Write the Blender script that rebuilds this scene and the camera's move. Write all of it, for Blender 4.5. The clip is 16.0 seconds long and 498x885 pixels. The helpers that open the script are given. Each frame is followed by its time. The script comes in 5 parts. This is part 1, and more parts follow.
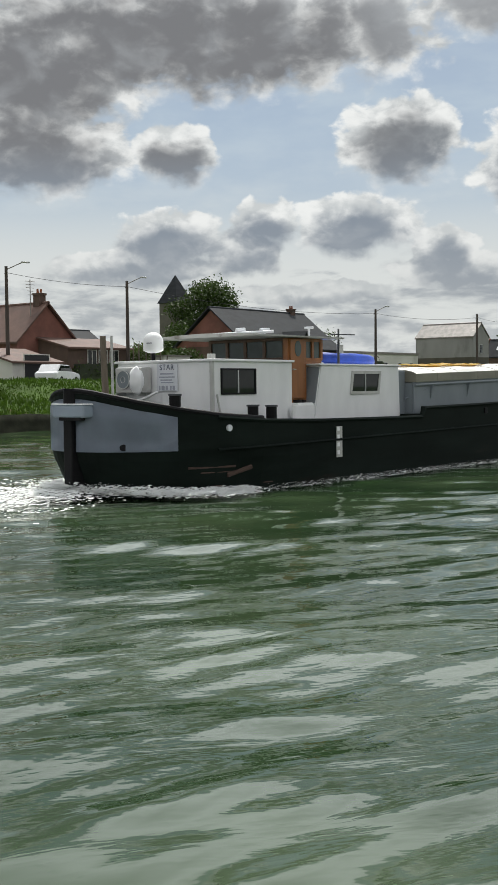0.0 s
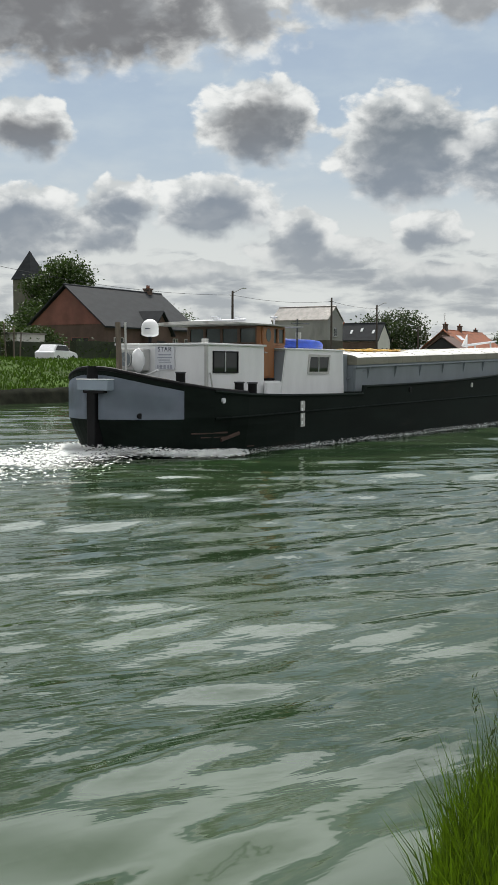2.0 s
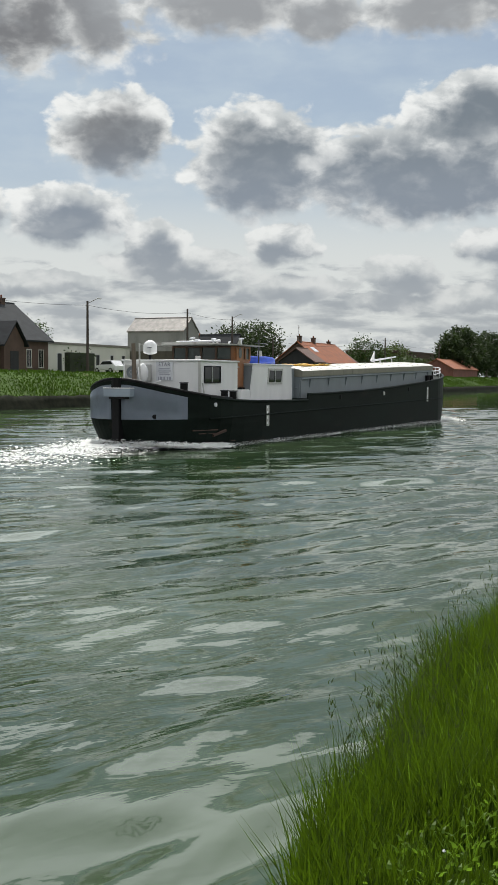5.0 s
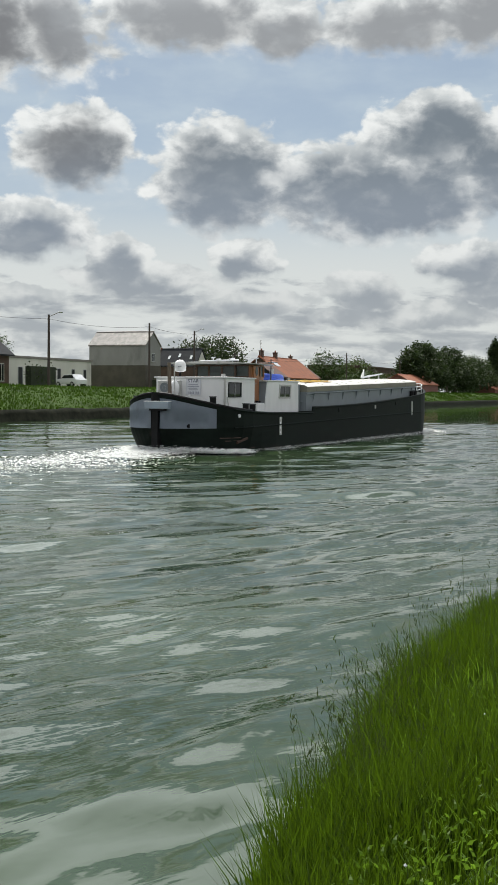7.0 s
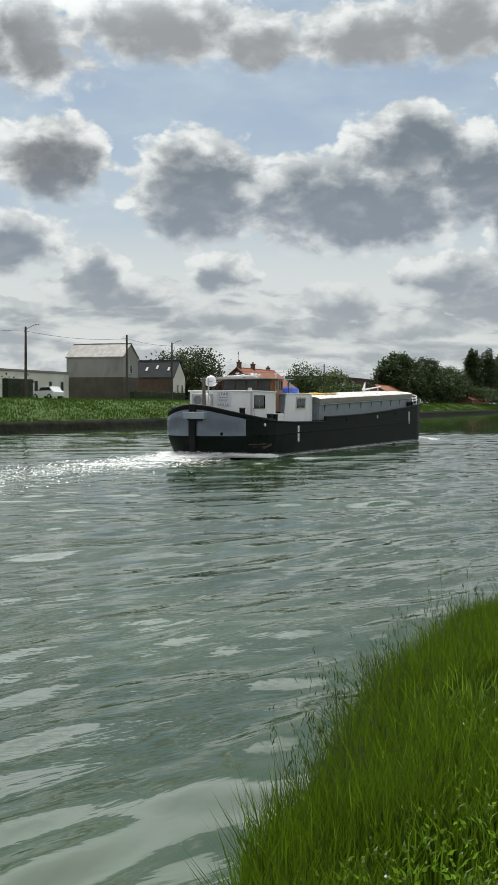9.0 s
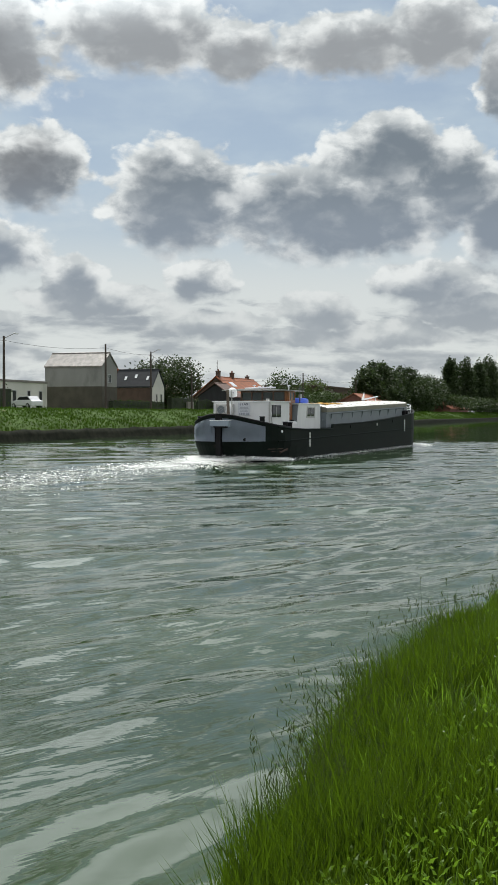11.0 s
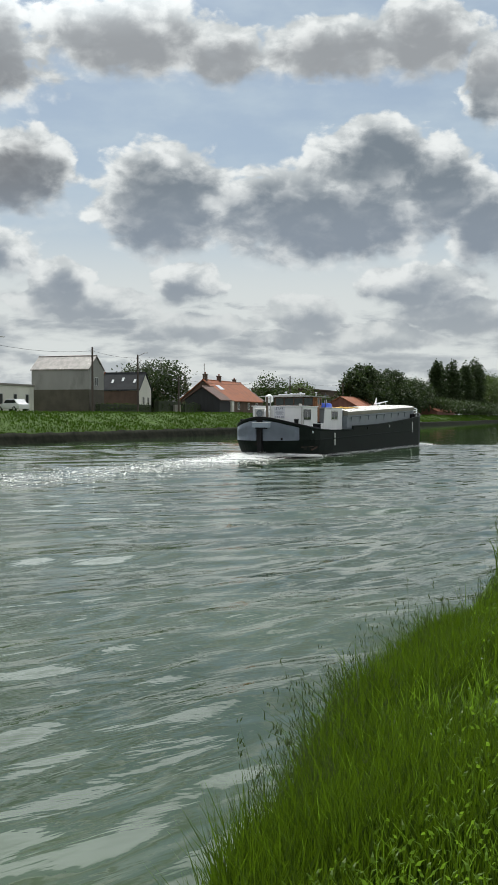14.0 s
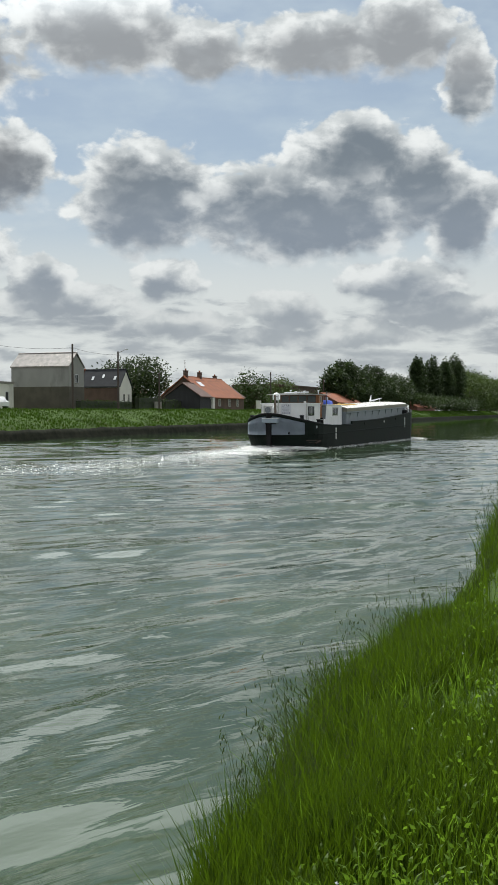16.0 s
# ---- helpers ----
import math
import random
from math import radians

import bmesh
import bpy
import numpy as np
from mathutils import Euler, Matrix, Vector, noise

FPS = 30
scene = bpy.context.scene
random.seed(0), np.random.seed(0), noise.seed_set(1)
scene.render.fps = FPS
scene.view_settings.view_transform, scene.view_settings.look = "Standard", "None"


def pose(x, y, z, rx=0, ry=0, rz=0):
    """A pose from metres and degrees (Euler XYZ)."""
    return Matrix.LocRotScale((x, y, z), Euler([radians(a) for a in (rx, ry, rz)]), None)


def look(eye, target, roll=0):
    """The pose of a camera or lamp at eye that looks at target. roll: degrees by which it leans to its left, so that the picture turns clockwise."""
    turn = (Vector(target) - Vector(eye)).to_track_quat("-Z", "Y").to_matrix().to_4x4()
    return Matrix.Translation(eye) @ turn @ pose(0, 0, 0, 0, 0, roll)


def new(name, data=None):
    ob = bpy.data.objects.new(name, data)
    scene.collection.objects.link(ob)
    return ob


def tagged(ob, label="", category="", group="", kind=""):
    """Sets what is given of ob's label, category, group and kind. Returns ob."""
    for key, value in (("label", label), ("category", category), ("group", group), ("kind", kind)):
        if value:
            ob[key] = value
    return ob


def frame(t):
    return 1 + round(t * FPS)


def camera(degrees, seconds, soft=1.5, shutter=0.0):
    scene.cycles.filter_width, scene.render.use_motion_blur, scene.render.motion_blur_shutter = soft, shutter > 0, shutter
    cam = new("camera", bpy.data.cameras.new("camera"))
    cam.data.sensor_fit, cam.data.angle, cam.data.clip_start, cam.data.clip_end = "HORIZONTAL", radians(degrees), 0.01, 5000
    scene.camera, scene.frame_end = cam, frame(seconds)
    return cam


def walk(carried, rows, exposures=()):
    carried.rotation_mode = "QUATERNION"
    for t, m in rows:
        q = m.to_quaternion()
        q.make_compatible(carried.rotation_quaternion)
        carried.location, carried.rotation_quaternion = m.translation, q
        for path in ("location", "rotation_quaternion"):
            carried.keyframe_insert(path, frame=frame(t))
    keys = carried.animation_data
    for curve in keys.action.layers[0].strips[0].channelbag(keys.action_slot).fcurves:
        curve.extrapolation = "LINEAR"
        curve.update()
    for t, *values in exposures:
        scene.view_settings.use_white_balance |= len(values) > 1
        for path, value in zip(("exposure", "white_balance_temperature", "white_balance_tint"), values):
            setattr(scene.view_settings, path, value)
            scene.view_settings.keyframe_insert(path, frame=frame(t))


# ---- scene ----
# ---------------------------------------------------------------- camera
# World: x right, y ahead of the first view, z up, water level at z = 0.
EYE = Vector((0.0, 0.0, 2.42))
# seconds, yaw to the left, pitch up, lean to the left (degrees)
CAMERA_TURNS = [
    (0.0, 0.0, -2.937, -0.592), (0.5, -2.279, -3.457, -0.886), (1.0, -3.983, -3.888, -0.398),
    (1.5, -5.854, -4.121, 0.42), (2.0, -7.574, -3.987, 0.24), (2.5, -9.684, -3.762, 0.056),
    (3.0, -11.324, -3.712, 0.031), (3.5, -12.562, -3.705, 0.172), (4.0, -13.602, -3.711, 0.284),
    (6.5, -16.652, -2.734, 0.415), (7.0, -17.13, -2.602, 0.493), (7.5, -17.591, -2.382, 0.273),
    (8.0, -17.903, -2.223, 0.268), (8.5, -18.064, -2.126, 0.241), (9.0, -18.283, -1.997, 0.235),
    (11.5, -19.662, -1.462, 0.071), (12.0, -19.926, -1.428, 0.091), (12.5, -20.061, -1.386, 0.06),
    (13.0, -20.059, -1.37, 0.023), (13.5, -20.053, -1.367, 0.019), (14.0, -20.055, -1.365, 0.03),
    (14.5, -20.053, -1.328, -0.011), (15.0, -20.089, -1.328, -0.038), (15.5, -20.509, -1.389, -0.161),
    (16.0, -21.062, -1.551, -0.179)]


def camera_pose(yaw, pitch, roll):
    a, p = radians(yaw), radians(pitch)
    way = Vector((-math.sin(a) * math.cos(p), math.cos(a) * math.cos(p), math.sin(p)))
    return look(EYE, EYE + way, roll)


cam = camera(25.81, 16.0)
walk(cam, [(t, camera_pose(*a)) for t, *a in CAMERA_TURNS], [(0.0, 0.0, 6500, 10), (4.0, 0.0, 6500, 10), (9.0, 0.0, 6420, 9), (16.0, 0.0, 6380, 8.7)])

# ---------------------------------------------------------------- sky and sun
SUN_AZ, SUN_EL = 6.0, 55.0          # degrees, azimuth clockwise from +y

# cumulus masses: azimuth, elevation, half width, half height (degrees)
CLOUDS = [
    (-3.0, 17.9, 11.9, 2.7), (-11.4, 15.9, 6.0, 2.7), (-10.9, 11.9, 4.5, 1.9), (-3.7, 11.9, 1.9, 1.2),
    (8.0, 12.4, 2.8, 1.8), (5.7, 8.3, 3.1, 1.3), (1.0, 8.5, 1.8, 1.0),
    (-4.0, 7.8, 2.7, 1.2), (-6.1, 6.2, 4.5, 0.8), (-0.2, 6.9, 1.8, 0.9), (10.0, 7.0, 1.5, 0.9),
    (11.2, 5.8, 3.3, 0.8), (3.6, 4.8, 3.6, 0.6), (15.7, 11.2, 3.3, 2.5), (24.0, 10.5, 6.2, 2.2)]
CLOUDS += [
    (26.6, 13.2, 2.8, 1.9), (30.0, 11.7, 2.1, 2.1), (16.6, 6.9, 1.7, 0.9), (22.9, 5.3, 1.8, 1.0),
    (22.3, 4.0, 2.1, 0.5), (28.9, 6.7, 3.0, 1.0), (17.2, 4.7, 3.0, 0.7), (6.8, 18.4, 1.6, 2.4),
    (13.7, 19.0, 4.5, 1.6), (18.9, 18.4, 2.1, 1.3), (24.8, 18.6, 3.9, 1.3), (29.1, 18.9, 2.7, 1.6),
    (26.7, 4.0, 3.3, 0.6), (32.3, 10.0, 1.8, 2.1), (32.3, 16.8, 1.2, 2.1), (31.2, 5.2, 3.0, 0.9)]


class Nodes:
    """Short hand for building a node tree."""

    def __init__(self, tree):
        self.tree = tree
        tree.nodes.clear()

    def add(self, kind, *inputs, **settings):
        node = self.tree.nodes.new(kind)
        for key, value in settings.items():
            if key == "operation":
                node.operation = value
            elif key == "noise_dimensions":
                node.noise_dimensions = value
            elif key == "blend_type":
                node.blend_type = value
            elif key == "interpolation_type":
                node.interpolation_type = value
        for key, value in (inputs[0].items() if inputs and isinstance(inputs[0], dict) else enumerate(inputs)):
            if value is None:
                continue
            if isinstance(value, bpy.types.NodeSocket):
                self.tree.links.new(value, node.inputs[key])
            else:
                node.inputs[key].default_value = value
        return node.outputs[0] if len(node.outputs) else None

    def math(self, op, a, b=0.0, c=0.0):
        return self.add("ShaderNodeMath", a, b, c, operation=op)

    def vec(self, op, a, b=(0, 0, 0)):
        node = self.tree.nodes.new("ShaderNodeVectorMath")
        node.operation = op
        for i, v in enumerate((a, b)):
            if isinstance(v, bpy.types.NodeSocket):
                self.tree.links.new(v, node.inputs[i])
            else:
                node.inputs[i].default_value = v
        return node.outputs["Value"] if op in ("DOT_PRODUCT", "LENGTH") else node.outputs[0]

    def noise(self, vector, scale, detail=3.0, rough=0.5, distort=0.0):
        return self.add("ShaderNodeTexNoise", {"Vector": vector, "Scale": scale, "Detail": detail, "Roughness": rough, "Distortion": distort})

    def step(self, value, low, high, a=0.0, b=1.0):
        node = self.tree.nodes.new("ShaderNodeMapRange")
        node.interpolation_type = "SMOOTHSTEP"
        for i, v in enumerate((value, low, high, a, b)):
            if isinstance(v, bpy.types.NodeSocket):
                self.tree.links.new(v, node.inputs[i])
            else:
                node.inputs[i].default_value = v
        return node.outputs[0] if len(node.outputs) else None

    def mix(self, fac, a, b, kind="MIX"):
        node = self.tree.nodes.new("ShaderNodeMix")
        node.data_type, node.blend_type = "RGBA", kind
        for i, v in ((0, fac), (6, a), (7, b)):
            if isinstance(v, bpy.types.NodeSocket):
                self.tree.links.new(v, node.inputs[i])
            else:
                node.inputs[i].default_value = v if i == 0 else (*v[:3], 1.0)
        return node.outputs[2]


def build_sky():
    world = bpy.data.worlds.new("sky")
    scene.world = world
    world.use_nodes = True
    n = Nodes(world.node_tree)
    way = n.tree.nodes.new("ShaderNodeTexCoord").outputs["Generated"]
    sep = n.tree.nodes.new("ShaderNodeSeparateXYZ")
    n.tree.links.new(way, sep.inputs[0])
    x, y, z = sep.outputs
    az = n.math("MULTIPLY", n.math("ARCTAN2", x, y), 57.2958)
    el = n.math("MULTIPLY", n.math("ARCSINE", z), 57.2958)
    flat = n.add("ShaderNodeCombineXYZ", az, el, 0.0)
    # billows: the cloud outlines are pushed about by noise
    warp = n.tree.nodes.new("ShaderNodeTexNoise")
    n.tree.links.new(flat, warp.inputs["Vector"])
    warp.inputs["Scale"].default_value, warp.inputs["Detail"].default_value = 0.5, 5.0
    push = n.vec("MULTIPLY", n.vec("SUBTRACT", warp.outputs["Color"], (0.5, 0.5, 0.5)), (2.4, 1.4, 0.0))
    spot = n.vec("ADD", flat, push)

    def bulk(at):
        """How deep a direction lies within the nearest cloud."""
        near = None
        for a, e, ra, re in CLOUDS:
            off = n.vec("MULTIPLY", n.vec("SUBTRACT", at, (a, e, 0)), (1 / (ra * 1.15), 1 / (re * 1.2), 0))
            q = n.vec("DOT_PRODUCT", off, off)
            near = q if near is None else n.math("SMOOTH_MIN", near, q, 0.3)
        return n.math("SUBTRACT", 1.0, n.math("MINIMUM", near, 2.6))

    tall = n.vec("MULTIPLY", flat, (1.0, 1.5, 1.0))
    puffs = n.noise(tall, 0.62, 8.0, 0.52, 0.2)
    swell = n.noise(tall, 0.5, 2.5, 0.45, 0.2)
    above = n.noise(n.vec("ADD", tall, (-0.12, 0.5, 0.0)), 0.55, 7.0, 0.55, 0.25)
    mass = bulk(spot)
    slope = n.math("SUBTRACT", mass, bulk(n.vec("ADD", spot, (-0.1, 0.7, 0.0))))
    body = n.math("ADD", mass, n.math("MULTIPLY", n.math("SUBTRACT", puffs, 0.5), 2.0))
    inner = n.math("ADD", mass, n.math("MULTIPLY", n.math("SUBTRACT", swell, 0.5), 1.1))
    # flat streaks of cloud low over the horizon, and broken cloud high up
    streak = n.noise(n.vec("MULTIPLY", flat, (0.4, 1.6, 1.0)), 0.6, 7.0, 0.57, 0.2)
    low = n.math("SUBTRACT", n.math("MULTIPLY", n.math("SUBTRACT", streak, 0.47), 4.0), n.step(el, 4.5, 8.5, 0.0, 2.5))
    high = n.noise(n.vec("MULTIPLY", way, (1.0, 1.0, 1.6)), 2.6, 7.0, 0.55, 0.3)
    high = n.math("SUBTRACT", n.math("MULTIPLY", n.math("SUBTRACT", high, 0.43), 6.0), n.math("MULTIPLY", n.step(el, 26.0, 21.0), n.math("MULTIPLY", n.step(az, -40.0, -18.0), n.step(az, 60.0, 38.0, 0.0, 4.0))))
    body = n.math("MAXIMUM", n.math("MAXIMUM", body, low), high)
    inner = n.math("MAXIMUM", n.math("MAXIMUM", inner, n.math("MULTIPLY", low, 0.7)), high)
    under = n.step(slope, 0.05, -0.55)          # bases fade, tops are crisp
    cover = n.step(body, n.math("MULTIPLY_ADD", under, -0.25, -0.22), n.math("MULTIPLY_ADD", under, 0.5, 0.16))
    relief = n.step(n.math("SUBTRACT", puffs, above), -0.2, 0.2)
    broad = n.noise(n.vec("MULTIPLY", flat, (0.8, 1.5, 1.0)), 0.32, 3.5, 0.5, 0.3)
    thick = n.math("ADD", n.math("ADD", n.math("MULTIPLY", inner, 0.42), n.math("MULTIPLY", body, 0.36)), n.math("MULTIPLY", n.math("SUBTRACT", broad, 0.45), 0.7))
    thick = n.math("SUBTRACT", n.math("ADD", thick, n.math("MULTIPLY", n.math("SUBTRACT", 0.5, relief), 0.30)), n.math("MULTIPLY", slope, 0.62))
    core = n.step(thick, -0.08, 0.74)
    toward = n.step(n.vec("DOT_PRODUCT", way, (math.sin(radians(SUN_AZ)), math.cos(radians(SUN_AZ)), 0.0)), -0.3, 0.85)
    # silver where thin, grey blue where thick, paler low down
    dark = n.mix(n.step(el, 2.0, 9.0), (0.40, 0.43, 0.45), (0.255, 0.295, 0.345))
    dark = n.mix(n.step(el, 9.0, 13.0), dark, n.mix(n.step(az, 4.0, 18.0), (0.20, 0.205, 0.215), (0.20, 0.235, 0.27)))
    dark = n.mix(n.math("MULTIPLY", n.step(el, 14.5, 17.5), n.step(az, 3.0, 10.0)), dark, (0.33, 0.345, 0.36))
    dark = n.mix(n.step(n.noise(n.vec("ADD", tall, (3.0, 5.0, 0.0)), 0.45, 4.0, 0.5, 0.3), 0.45, 0.75, 0.0, 0.32), dark, (0.47, 0.50, 0.52))
    lit = n.mix(relief, (0.59, 0.62, 0.625), (0.86, 0.875, 0.86))
    lit = n.mix(n.step(el, 9.5, 4.0), lit, n.mix(relief, (0.52, 0.55, 0.555), (0.66, 0.68, 0.67)))
    cloud = n.mix(core, lit, dark)
    # mostly unseen clouds, brightened for walls and water: sunlit behind, bright round the veiled sun
    cloud = n.mix(toward, n.mix(core, (0.95, 0.94, 0.92), (0.62, 0.63, 0.65)), cloud)
    sunward = n.vec("DOT_PRODUCT", way, (math.sin(radians(SUN_AZ)) * math.cos(radians(SUN_EL)), math.cos(radians(SUN_AZ)) * math.cos(radians(SUN_EL)), math.sin(radians(SUN_EL))))
    glow = n.step(sunward, 0.80, 0.90)
    cloud = n.mix(glow, cloud, (2.7, 2.85, 2.9))
    sky = n.tree.nodes.new("ShaderNodeTexSky")
    sky.sky_type, sky.sun_disc = "NISHITA", False
    sky.sun_elevation, sky.sun_rotation = radians(SUN_EL), radians(SUN_AZ)
    sky.air_density, sky.dust_density, sky.ozone_density = 1.0, 0.8, 0.6
    blue = n.add("ShaderNodeBackground", sky.outputs[0], 0.072)
    # thin high veil, denser low down
    veil = n.math("MULTIPLY", n.step(n.noise(n.vec("MULTIPLY", flat, (1.0, 2.4, 1.0)), 0.16, 5.0, 0.55), 0.35, 0.75), 0.35)
    veil = n.math("MAXIMUM", n.math("ADD", veil, 0.38), n.step(el, 14.0, 5.0, 0.0, 0.95))
    haze = n.mix(toward, (0.50, 0.56, 0.64), n.mix(n.step(el, 14.0, 6.0), (0.55, 0.64, 0.70), (0.70, 0.725, 0.71)))
    haze = n.mix(glow, haze, (1.6, 1.75, 1.85))
    hazy = n.add("ShaderNodeMixShader", veil, blue, n.add("ShaderNodeBackground", haze, 1.0))
    white = n.add("ShaderNodeBackground", cloud, 1.0)
    out = n.add("ShaderNodeMixShader", cover, hazy, white)
    n.add("ShaderNodeOutputWorld", out)


build_sky()
sun = new("sun", bpy.data.lights.new("sun", "SUN"))
sun.data.energy, sun.data.angle, sun.data.color = 3.2, radians(0.6), (1.0, 0.95, 0.86)
_sa, _se = radians(SUN_AZ), radians(SUN_EL)
sun.matrix_world = look((0, 0, 60), Vector((0, 0, 60)) - Vector((math.sin(_sa) * math.cos(_se), math.cos(_sa) * math.cos(_se), math.sin(_se))))

# ---------------------------------------------------------------- frames of reference
# Canal frame: local x runs along the canal, local y across it towards the far bank.
CANAL_AZ = 38.3
CAN = pose(0, 0, 0, 0, 0, 90 - CANAL_AZ)
# Barge: start, heading and speed
BARGE_START, BARGE_AZ, BARGE_SPEED, BARGE_GAIN, BARGE_SIDE, BARGE_TURN = (-4.142, 23.834), 41.36, 3.0346, 0.00686, 0.257, 0.79


def barge_pose(t):
    a = radians(BARGE_AZ)
    go, side = BARGE_SPEED * t + BARGE_GAIN * t * t, BARGE_SIDE * t
    px = BARGE_START[0] + go * math.sin(a) - side * math.cos(a)
    py = BARGE_START[1] + go * math.cos(a) + side * math.sin(a)
    return pose(px, py, 0, 0, 0, 90 - (BARGE_AZ + BARGE_TURN * (t - 8) / 8))


# ---------------------------------------------------------------- materials
def material(name, colour, rough=0.7, metal=0.0, vary=0.25, scale=3.0, fine=40.0, bump=0.0, stain=None, stain_at=(0.55, 0.75), spec=0.5,
             island=0.0, through_light=0.0, stretch=(1, 1, 1), coords="Object"):
    """A surface with coarse and fine variation, optional stains, relief and a variation from piece to piece."""
    m = bpy.data.materials.new(name)
    m.use_nodes = True
    n = Nodes(m.node_tree)
    place = n.tree.nodes.new("ShaderNodeTexCoord").outputs[coords]
    place = n.vec("MULTIPLY", place, stretch)
    coarse, grain = n.noise(place, scale, 4.0, 0.55), n.noise(place, fine, 3.0, 0.6)
    light = [min(1, c * (1 + vary)) for c in colour]
    deep = [c * (1 - vary) for c in colour]
    col = n.mix(n.step(coarse, 0.3, 0.7), deep, light)
    col = n.mix(n.math("MULTIPLY", grain, 0.5 * min(1, vary * 2)), col, [c * 0.6 for c in colour])
    if stain:
        col = n.mix(n.step(n.noise(n.vec("ADD", place, (7, 3, 5)), scale * 0.8, 6.0, 0.62), *stain_at), col, stain)
    if island:
        geo = n.tree.nodes.new("ShaderNodeNewGeometry").outputs["Random Per Island"]
        col = n.mix(n.math("MULTIPLY", geo, island), col, [c * 0.35 for c in colour])
    inputs = {"Base Color": col, "Roughness": n.math("ADD", rough - 0.08, n.math("MULTIPLY", coarse, 0.16)), "Metallic": metal, "Specular IOR Level": spec}
    if bump:
        node = n.tree.nodes.new("ShaderNodeBump")
        node.inputs["Strength"].default_value, node.inputs["Distance"].default_value = 0.6, bump
        n.tree.links.new(grain, node.inputs["Height"])
        inputs["Normal"] = node.outputs[0]
    out = n.add("ShaderNodeBsdfPrincipled", inputs)
    if through_light:
        back = n.add("ShaderNodeBsdfTranslucent", n.mix(0.5, col, [min(1, colour[0] * 1.6), min(1, colour[1] * 1.7), colour[2]]))
        out = n.add("ShaderNodeMixShader", through_light, out, back)
    n.add("ShaderNodeOutputMaterial", out)
    return m


def water_material():
    m = bpy.data.materials.new("canal_water")
    m.use_nodes = True
    n = Nodes(m.node_tree)
    place = n.tree.nodes.new("ShaderNodeTexCoord").outputs["Object"]
    # crests of the ripples run aslant of the canal
    along, across = n.vec("DOT_PRODUCT", place, (0.85, -0.53, 0.0)), n.vec("DOT_PRODUCT", place, (0.53, 0.85, 0.0))
    turned = n.add("ShaderNodeCombineXYZ", n.math("MULTIPLY", along, 0.26), across, 0.0)
    ripple = n.noise(turned, 2.2, 4.0, 0.5, 0.5)
    tiny = n.noise(n.add("ShaderNodeCombineXYZ", n.math("MULTIPLY", along, 0.4), across, 3.0), 6.5, 2.5, 0.55, 0.4)
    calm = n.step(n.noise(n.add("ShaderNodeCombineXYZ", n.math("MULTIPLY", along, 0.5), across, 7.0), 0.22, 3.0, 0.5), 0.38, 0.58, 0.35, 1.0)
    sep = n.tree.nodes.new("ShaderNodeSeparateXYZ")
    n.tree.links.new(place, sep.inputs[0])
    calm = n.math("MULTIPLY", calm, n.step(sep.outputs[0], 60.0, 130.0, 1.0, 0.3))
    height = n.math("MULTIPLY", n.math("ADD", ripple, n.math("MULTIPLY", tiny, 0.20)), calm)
    bump = n.tree.nodes.new("ShaderNodeBump")
    bump.inputs["Strength"].default_value, bump.inputs["Distance"].default_value = 1.0, 0.024
    n.tree.links.new(height, bump.inputs["Height"])
    murk = n.mix(n.step(n.noise(place, 0.25, 4.0), 0.35, 0.65), (0.019, 0.040, 0.015), (0.040, 0.065, 0.030))
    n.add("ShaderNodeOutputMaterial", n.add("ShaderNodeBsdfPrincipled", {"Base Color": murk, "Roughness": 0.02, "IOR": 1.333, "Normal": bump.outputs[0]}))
    return m


def glass_material(name, tint=(0.010, 0.013, 0.012), rough=0.03):
    m = bpy.data.materials.new(name)
    m.use_nodes = True
    n = Nodes(m.node_tree)
    place = n.tree.nodes.new("ShaderNodeTexCoord").outputs["Object"]
    col = n.mix(n.noise(place, 2.5, 4.0), tint, [c * 2.2 for c in tint])
    n.add("ShaderNodeOutputMaterial", n.add("ShaderNodeBsdfPrincipled", {"Base Color": col, "Roughness": rough, "IOR": 1.5, "Specular IOR Level": 0.25}))
    return m


